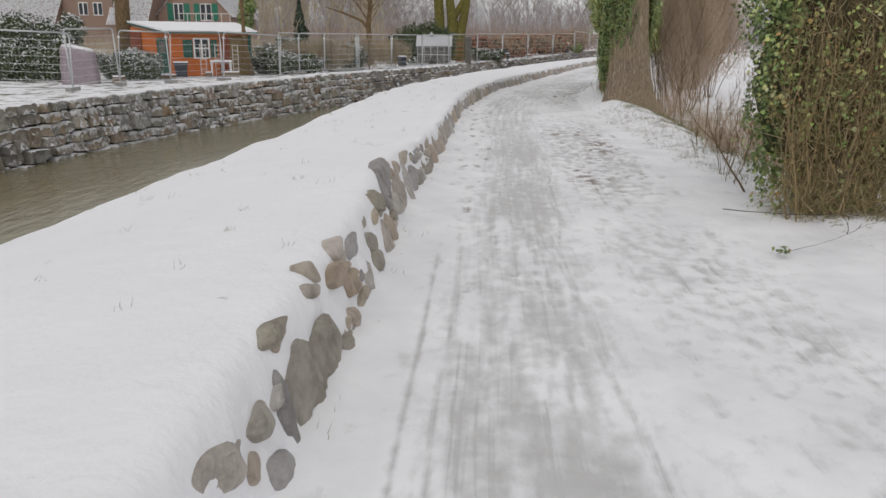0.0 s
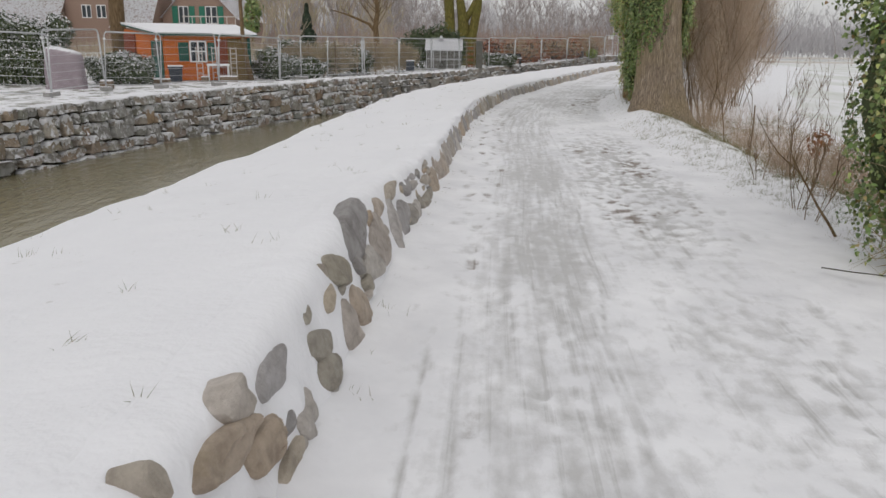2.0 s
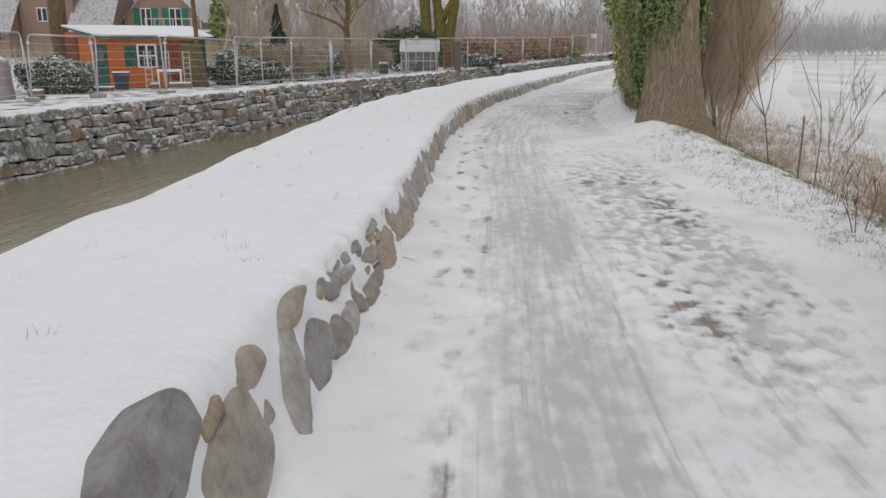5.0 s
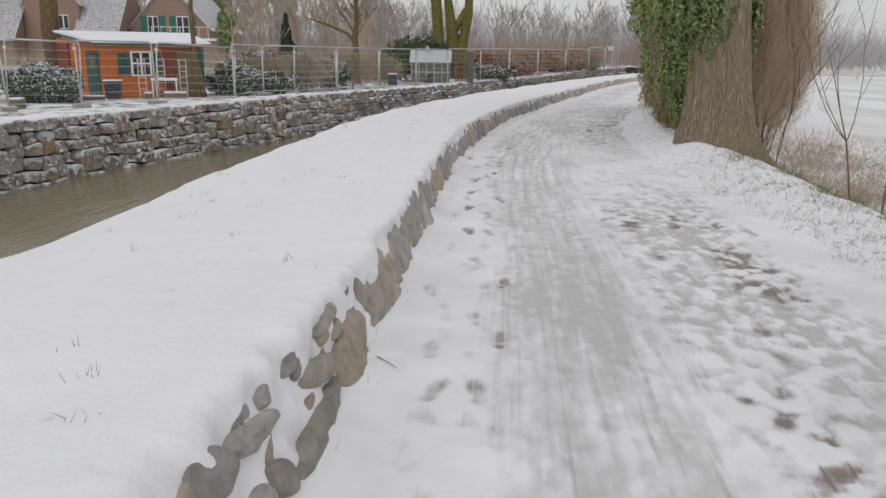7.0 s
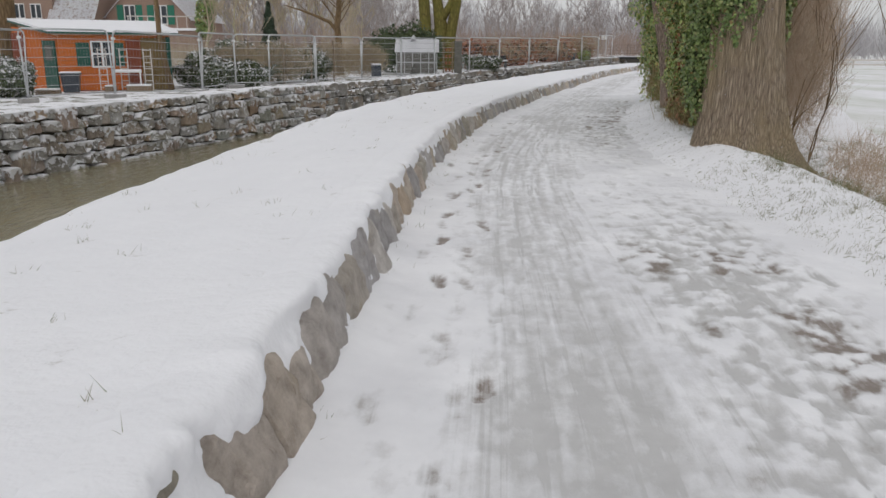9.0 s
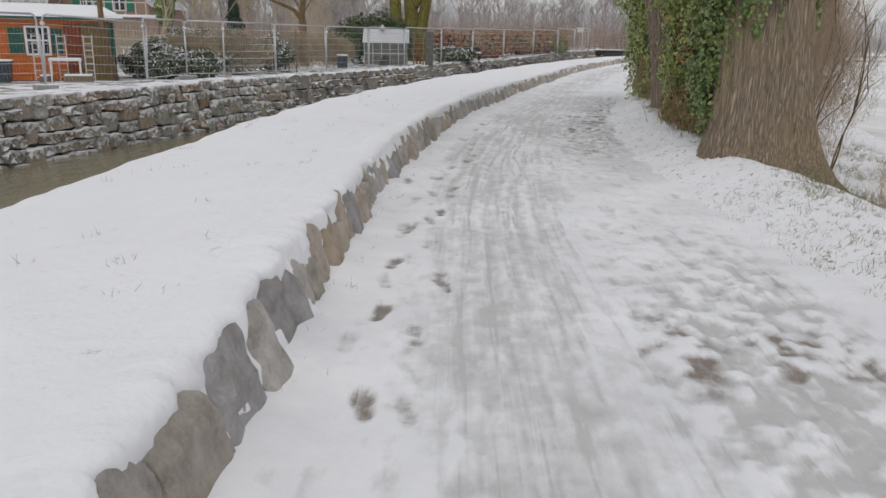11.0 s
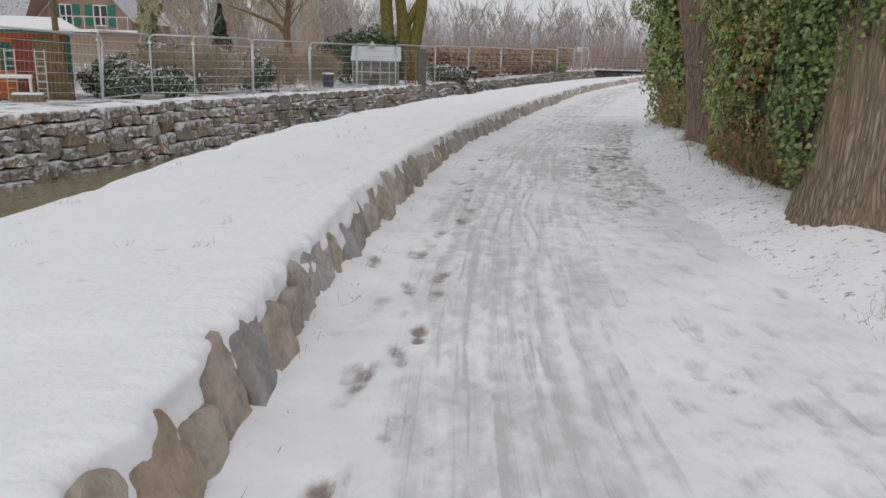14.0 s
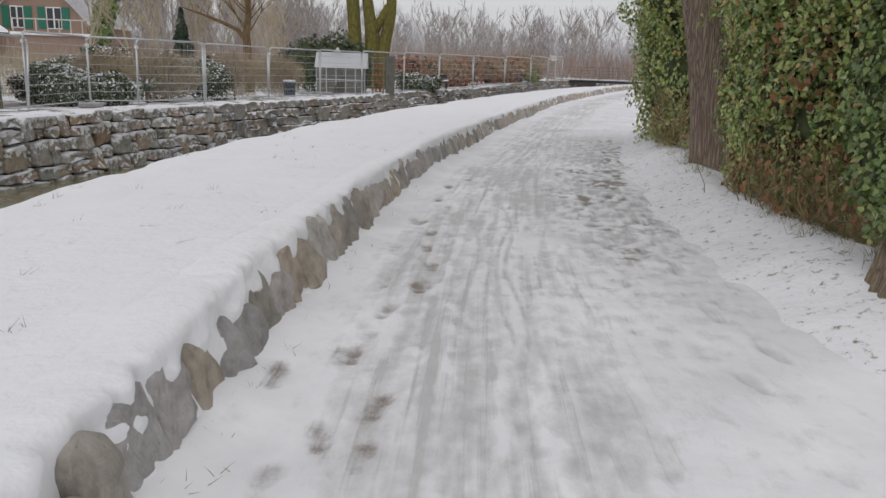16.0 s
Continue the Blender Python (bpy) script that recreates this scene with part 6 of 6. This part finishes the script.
def build_greenhouse():
    g = thing("greenhouse", pose(-2.56, 45.0, 0.10), "small grey greenhouse with a snowy pitched roof", "greenhouse")
    W, D, E, R = 2.22, 2.1, 1.20, 1.86
    for k in range(5):
        bm = bmesh.new()
        box(bm, k * W / 5 + 0.01, 0, 0.02, (k + 1) * W / 5 - 0.01, 0.02, E, 0.004)
        part("pane", bm, PANE, g)
    bm = bmesh.new()
    for k in range(6):
        box(bm, k * W / 5 - 0.02, -0.02, 0, k * W / 5 + 0.02, 0.03, E, 0.004)
    for z in (0.02, 0.62, E):
        box(bm, -0.02, -0.025, z - 0.025, W + 0.02, 0.035, z + 0.025, 0.004)
    part("frame", bm, STEEL, g)
    bm = bmesh.new()
    for x in (0.0, W):
        a = [bm.verts.new(p) for p in ((x, 0, 0), (x, D, 0), (x, D, E), (x, D / 2, R), (x, 0, E))]
        bm.faces.new(a)
    bmesh.ops.solidify(bm, geom=bm.faces[:], thickness=0.03)
    part("end_wall", bm, PANE, g)
    bm = bmesh.new()
    for s in (0, 1):
        y0, y1 = (-0.12, D / 2) if s == 0 else (D + 0.12, D / 2)
        vs = [bm.verts.new(p) for p in ((-0.1, y0, E - 0.05), (W + 0.1, y0, E - 0.05), (W + 0.1, y1, R), (-0.1, y1, R))]
        bm.faces.new(vs)
    bmesh.ops.solidify(bm, geom=bm.faces[:], thickness=-0.09)
    part("roof", bm, SNOW, g, "snow-covered roof")
    bm = bmesh.new()
    r = bmesh.ops.create_cone(bm, segments=8, radius1=0.18, radius2=0.02, depth=0.22)
    bmesh.ops.translate(bm, verts=r["verts"], vec=(0.9, D / 2 - 0.2, R + 0.12))
    part("roof_vent", bm, STEEL, g)
    bm = bmesh.new()
    vs = [bm.verts.new(p) for p in ((0.75, -0.3, 0), (1.25, -0.3, 0), (1.25, -0.05, 0.55), (0.95, -0.05, 0.55))]
    bm.faces.new(vs)
    bmesh.ops.solidify(bm, geom=bm.faces[:], thickness=0.03)
    part("loose_board", bm, PANE, g, "pale board leaning on the wall")
    s = thing("pot_shelf", pose(0.02, 45.2, 0.12), "tall timber shelf stacked with flower pots", "shelf")
    for x in (0, 0.5):
        bm = bmesh.new()
        box(bm, x - 0.04, 0, 0, x + 0.04, 0.3, 1.7, 0.01)
        part("side", bm, TIMBER, s)
    for k in range(5):
        bm = bmesh.new()
        box(bm, 0.04, 0, 0.1 + k * 0.36, 0.46, 0.3, 0.13 + k * 0.36, 0.005)
        part("shelf", bm, TIMBER, s)
    rng = random.Random(8)
    first = None
    for k in range(4):
        for j in range(2):
            x, z = 0.15 + j * 0.2, 0.131 + k * 0.36
            if first is None:
                bm = bmesh.new()
                tube(bm, [(0, 0, 0), (0, 0, 0.16)], [0.055, 0.085], 10)
                first = tagged(part("flower_pot", bm, POT), "small terracotta flower pot on a shelf", "pot", "flower pots")
                first.matrix_world = pose(0.02 + x, 45.34, 0.12 + z)
            else:
                copy_thing(first, pose(0.02 + x, 45.34, 0.12 + z))
    bm = bmesh.new()
    box(bm, 0, 0, 0, 0.42, 0.05, 1.75, 0.01)
    o = tagged(part("grey_panel", bm, PANE), "upright pale grey panel beside the shelf", "panel")
    o.matrix_world = pose(0.62, 45.2, 0.12)


def build_garden_trees():
    t = thing("mossy_tree", pose(-0.3, 55.0, 0.2), "huge forked tree with bright mossy bark", "tree")
    bm = bmesh.new()
    tube(bm, [(-0.95, 0, -0.3), (-0.95, 0, 1.5), (-1.0, 0, 3.2), (-1.15, 0, 5.4), (-1.2, 0, 9)], [0.5, 0.4, 0.36, 0.33, 0.22], 16, True, 0.2, 1)
    tube(bm, [(0.0, 0.1, -0.3), (0.0, 0.1, 1.8), (0.05, 0.1, 2.8), (-0.15, 0.1, 4.0), (-0.35, 0.1, 5.4), (-0.4, 0.1, 9)], [0.62, 0.48, 0.42, 0.34, 0.3, 0.2], 16, True, 0.2, 2)
    tube(bm, [(0.6, 0, -0.3), (0.6, 0, 1.8), (0.85, 0, 2.8), (1.1, 0, 4.2), (1.15, 0, 5.6), (1.3, 0, 9)], [0.5, 0.42, 0.36, 0.31, 0.28, 0.2], 16, True, 0.2, 3)
    tube(bm, [(0.05, 0.05, 3.0), (0.45, 0.0, 3.7), (0.95, 0.0, 4.6)], [0.3, 0.24, 0.22], 12, True, 0.15, 4)
    part("trunk", bm, MOSS_BARK, t, smooth=True)
    bm = bmesh.new()
    rng = random.Random(4)
    for x in (-1.2, -0.4, 1.3):
        for k in range(4):
            a = rng.uniform(0, 6.28)
            branchy(bm, (x, 0, 6.5 + 0.6 * k), (math.cos(a), math.sin(a), 0.8), 3.0, 0.12, 3, rng, 5, 0.5, (2, 3))
    part("limb", bm, MOSS_BARK, t)
    t = thing("bare_fruit_tree", pose(-6.6, 46.5, 0.05), "bare fruit tree with a long side limb", "tree")
    bm = bmesh.new()
    tube(bm, [(0.7, 0, -0.2), (0.68, 0, 1.6), (0.6, 0, 2.6), (0.75, 0, 3.6), (0.6, 0.1, 5.2)], [0.24, 0.2, 0.17, 0.14, 0.1], 12, True, 0.15)
    part("trunk", bm, POLE_BARK, t, smooth=True)
    bm = bmesh.new()
    rng = random.Random(14)
    tube(bm, [(0.6, 0, 2.3), (0.2, 0, 2.8), (-0.5, 0, 3.1), (-1.3, 0, 3.4), (-2.3, 0, 3.7)], [0.12, 0.1, 0.085, 0.06, 0.02], 8)
    for k in range(16):
        a = rng.uniform(0, 6.28)
        branchy(bm, (0.62, 0, 2.6 + 0.16 * k), (math.cos(a), math.sin(a), 0.9), 1.7, 0.04, 2, rng, 4, 0.5, (3, 4))
    for k in range(6):
        branchy(bm, (-0.3 - 0.3 * k, 0, 3.05 + 0.1 * k), (rng.uniform(-1, 0.4), rng.uniform(-0.5, 0.5), 0.8), 0.9, 0.02, 2, rng, 4, 0.5, (2, 3))
    part("limb", bm, POLE_BARK, t)
    t = thing("conifer", pose(-15.9, 73.0, -0.3), "small dark green conifer", "tree")
    rng2 = np.random.default_rng(5)
    pts, nms = [], []
    for _ in range(4200):
        z = rng2.uniform(0.3, 5.6)
        a = rng2.uniform(0, 6.28)
        r = (5.9 - z) * 0.20 * rng2.uniform(0.4, 1.15) * (1 + 0.55 * fbm(math.cos(a) * 1.5, math.sin(a) * 1.5, z * 1.6, 2))
        pts.append((math.cos(a) * r, math.sin(a) * r, z))
        nms.append((math.cos(a), math.sin(a), 0.5))
    v, f = leaf_cloud(pts, nms, 0.26, rng2, 0.8)
    from_lists("crown", v, f, CONIFER, t)
    bm = bmesh.new()
    tube(bm, [(0, 0, -0.2), (0, 0, 5.2)], [0.16, 0.03], 8)
    part("trunk", bm, POLE_BARK, t)
    for x, y, h in ((-24.5, 82.0, 9.0), (-19.5, 66, 6.0)):
        t = thing("ivy_clad_pole_tree", pose(x, y, -0.3), "thin tree clad in dark ivy", "tree")
        bm = bmesh.new()
        tube(bm, [(0, 0, -0.2), (0.1, 0, h)], [0.2, 0.08], 8)
        part("trunk", bm, POLE_BARK, t)
        blobs = [(0, 0, h * 0.62, 0.7, 0.7, h * 0.22), (0.3, 0, h * 0.82, 0.8, 0.6, h * 0.12)]
        foliage("ivy", blobs, 70, 0.22, int(h), IVY, t)


def house(x0, x1, y0, y1, eave, ridge, along, label, windows=()):
    h = thing("house", pose(x0, y0, -0.3), label, "house")
    W, D = x1 - x0, y1 - y0
    bm = bmesh.new()
    if along:
        prof = [(0, 0), (D, 0), (D, eave), (D / 2, ridge), (0, eave)]
        a = [bm.verts.new((0, y, z)) for y, z in prof]
        b = [bm.verts.new((W, y, z)) for y, z in prof]
    else:
        prof = [(0, 0), (W, 0), (W, eave), (W / 2, ridge), (0, eave)]
        a = [bm.verts.new((x, 0, z)) for x, z in prof]
        b = [bm.verts.new((x, D, z)) for x, z in prof]
    bm.faces.new(a)
    bm.faces.new(b[::-1])
    for k in (0, 1, 4):
        bm.faces.new((a[k], b[k], b[(k + 1) % 5], a[(k + 1) % 5]))
    bmesh.ops.recalc_face_normals(bm, faces=bm.faces[:])
    part("wall", bm, BRICK, h)
    o = 0.3
    for s in (0, 1):
        bm = bmesh.new()
        if along:
            y_e = -o if s == 0 else D + o
            ze = eave - o * (ridge - eave) / (D / 2)
            q = [(-o, y_e, ze), (W + o, y_e, ze), (W + o, D / 2, ridge), (-o, D / 2, ridge)]
        else:
            x_e = -o if s == 0 else W + o
            ze = eave - o * (ridge - eave) / (W / 2)
            q = [(x_e, -o, ze), (x_e, D + o, ze), (W / 2, D + o, ridge), (W / 2, -o, ridge)]
        bm.faces.new([bm.verts.new((p[0], p[1], p[2] + 0.02)) for p in q])
        r = bmesh.ops.solidify(bm, geom=bm.faces[:], thickness=0.14)
        part("roof", bm, ROOF_SNOW, h, "tiled roof under thin snow")
    for wx, wz, ww, wh, shut in windows:
        bm = bmesh.new()
        box(bm, wx, -0.06, wz, wx + ww, 0.02, wz + wh, 0.02)
        win = part("window", bm, WHITE, h)
        bm = bmesh.new()
        for k in range(2):
            box(bm, wx + 0.08 + k * ww / 2, -0.08, wz + 0.08, wx + ww / 2 - 0.04 + k * ww / 2, -0.05, wz + wh - 0.08)
        part("pane", bm, GLASS, win)
        if shut:
            for sx in (wx - 0.62, wx + ww + 0.06):
                bm = bmesh.new()
                box(bm, sx, -0.07, wz, sx + 0.56, -0.002, wz + wh, 0.02)
                part("shutter", bm, GREEN_BRIGHT, h, "green shutter")
    return h


ROOF_SNOW = snow_material("thin_snow_on_roof_tiles", (0.34, 0.22, 0.18), 0.50, 0.68, 5.0)
GREEN_BRIGHT = plain_material("green_shutter_paint", (0.015, 0.13, 0.085), (0.025, 0.17, 0.11), 5, 0.5)


def build_houses():
    h = house(-29.2, -22.1, 70, 80, 3.9 + 0.3, 8.0, False, "brown brick house with green shutters and snowy roof",
              ((1.6, 3.55, 0.95, 1.6, True), (4.2, 3.55, 1.1, 1.6, True), (2.2, 1.0, 1.4, 1.3, False)))
    bm = bmesh.new()
    box(bm, 3.2, -3.2, 0, 8.8, -0.01, 3.0, 0.04)
    part("annex", bm, BRICK, h, "flat-roofed brick annex")
    bm = bmesh.new()
    box(bm, 3.0, -3.4, 3.0, 9.0, 0.0, 3.2, 0.03)
    part("annex_roof", bm, SNOW, h)
    for k in range(8):
        bm = bmesh.new()
        box(bm, 3.2 + k * 0.8 - 0.03, -3.3, 3.2, 3.2 + k * 0.8 + 0.03, -3.24, 4.1, 0.005)
        part("baluster", bm, PALE_TIMBER, h)
    bm = bmesh.new()
    box(bm, 3.1, -3.32, 4.08, 8.9, -3.22, 4.16, 0.01)
    part("handrail", bm, PALE_TIMBER, h)
    house(-32.7, -29.35, 67, 75, 3.4, 8.4, True, "low house wing with a snow-covered tiled roof")
    house(-37.6, -32.75, 68, 77, 6.2, 9.4, False, "tall brown brick house with white windows", ((1.6, 3.9, 0.9, 1.2, False), (3.0, 3.9, 0.9, 1.2, False)))
    house(-46, -37.7, 66, 74, 3.2, 8.2, True, "farther house with a snow-covered tiled roof", ((3.0, 1.2, 1.2, 1.2, False),))


def build_bridge():
    b = thing("footbridge", pose(15.6, 75.5, 0.55, rz=-4), "dark steel footbridge with a thin railing and snowy deck", "bridge")
    for y in (-0.1, 1.7):
        bm = bmesh.new()
        box(bm, 0, y, 0.02, 11.5, y + 0.16, 0.24, 0.02)
        part("beam", bm, BLACK, b)
    bm = bmesh.new()
    box(bm, 0.05, 0.06, 0.244, 11.4, 1.7, 0.32, 0.02)
    part("deck", bm, SNOW, b)
    for y in (-0.05, 1.8):
        for k in range(8):
            bm = bmesh.new()
            box(bm, k * 1.6 + 0.05, y - 0.02, 0.24, k * 1.6 + 0.09, y + 0.02, 1.34, 0.004)
            part("railing_post", bm, RAIL, b)
        for z in (0.56, 0.80, 1.06, 1.32):
            bm = bmesh.new()
            tube(bm, [(0, y, z), (11.5, y, z)], [0.012, 0.012], 6)
            part("railing_wire", bm, RAIL, b)


RAIL = plain_material("brown_railing_paint", (0.16, 0.11, 0.09), (0.22, 0.16, 0.13), 8, 0.6)


def build_tufts():
    rng = np.random.default_rng(81)
    a, b, w = [], [], []

    def tuft(x, y, z, n, h):
        for _ in range(n):
            d = rng.normal(0, 1, 3) * np.array([0.5, 0.5, 0.2]) + np.array([0.15, 0, 0.8])
            s = np.array([x, y, z - 0.01]) + rng.normal(0, 0.035, 3) * np.array([1, 1, 0.1])
            a.append(s)
            b.append(s + d / np.linalg.norm(d) * h * rng.uniform(0.4, 1.2))
            w.append(0.0019)
    for _ in range(80):
        y = rng.uniform(-5, 24)
        e, t = curve_at(EDGE_LINE, y), curve_at(BASE_LINE, y) - curve_at(FACE_WIDTH, y)
        x = e + (t - e) * rng.uniform(0.03, 0.97)
        tuft(x, y, berm_z(x, y), int(rng.integers(3, 10)), 0.075)
    for _ in range(60):
        y = rng.uniform(-5, 18)
        x = curve_at(BASE_LINE, y) + rng.uniform(0.03, 0.2)
        tuft(x, y, path_z(x, y) + 0.02, int(rng.integers(2, 5)), 0.07)
    for _ in range(1500):
        y = rng.uniform(1, 11)
        x = curve_at(RIGHT_LINE, y) + abs(rng.normal(0.8, 0.5))
        tuft(x, y, verge_z(x, y), int(rng.integers(3, 8)), 0.08)
    for _ in range(4200):
        y = rng.uniform(-1, 22)
        x = curve_at(RIGHT_LINE, y) + rng.uniform(0.9, 6.5)
        if fbm(x * 0.8, y * 0.6, 41.0, 2) > -0.1:
            tuft(x, y, verge_z(x, y), int(rng.integers(5, 11)), rng.uniform(0.10, 0.30))
    v, f = slivers(a, b, w, rng)
    tagged(from_lists("grass_tufts", v, f, GRASS), "thin dry grass blades poking through the snow", "grass", kind="stuff")


def build_fallen_branches():
    for i, (x, y, z, turn, size, lab) in enumerate(((2.75, 0.35, 0.05, -38, 1.1, "dark fallen branch lying on the snow"), (2.65, -1.3, 0.04, 30, 1.0, "thin fallen twig with a few green leaves"), (-0.32, 3.75, 0.02, -60, 0.32, "thin bent stalk by the edging stones"))):
        o = thing("fallen_branch", pose(x, y, path_z(x, y) + z, rz=turn), lab, "branch")
        rng = random.Random(120 + i)
        bm = bmesh.new()
        branchy(bm, (0, 0, 0), (1, 0, 0.06), size, 0.013 if i == 0 else 0.005, 2 if i < 2 else 0, rng, 5, 0.35, (2, 4), -0.03)
        for v in bm.verts:
            v.co.z = max(-0.02, min(v.co.z * 0.35, 0.12))
        part("stem", bm, BRANCH, o)
        if i == 1:
            foliage("leaves", [(0.05, 0, 0.03, 0.07, 0.07, 0.03)], 500, 0.035, 121, IVY, o)


BRANCH = bark_material("dark_wet_bark", (0.05, 0.038, 0.03), (0.11, 0.085, 0.06), False)

build_tufts()
build_fallen_branches()
build_great_tree()
build_second_tree()
build_ivy_wall()
build_far_ivy()
build_first_ivy_tree()
build_shrubs()
build_field_rail()
build_fence()
build_hut()
build_garden_things()
build_greenhouse()
build_garden_trees()
build_houses()
build_bridge()
build_river_wall()
build_edging()
build_edging_snow()
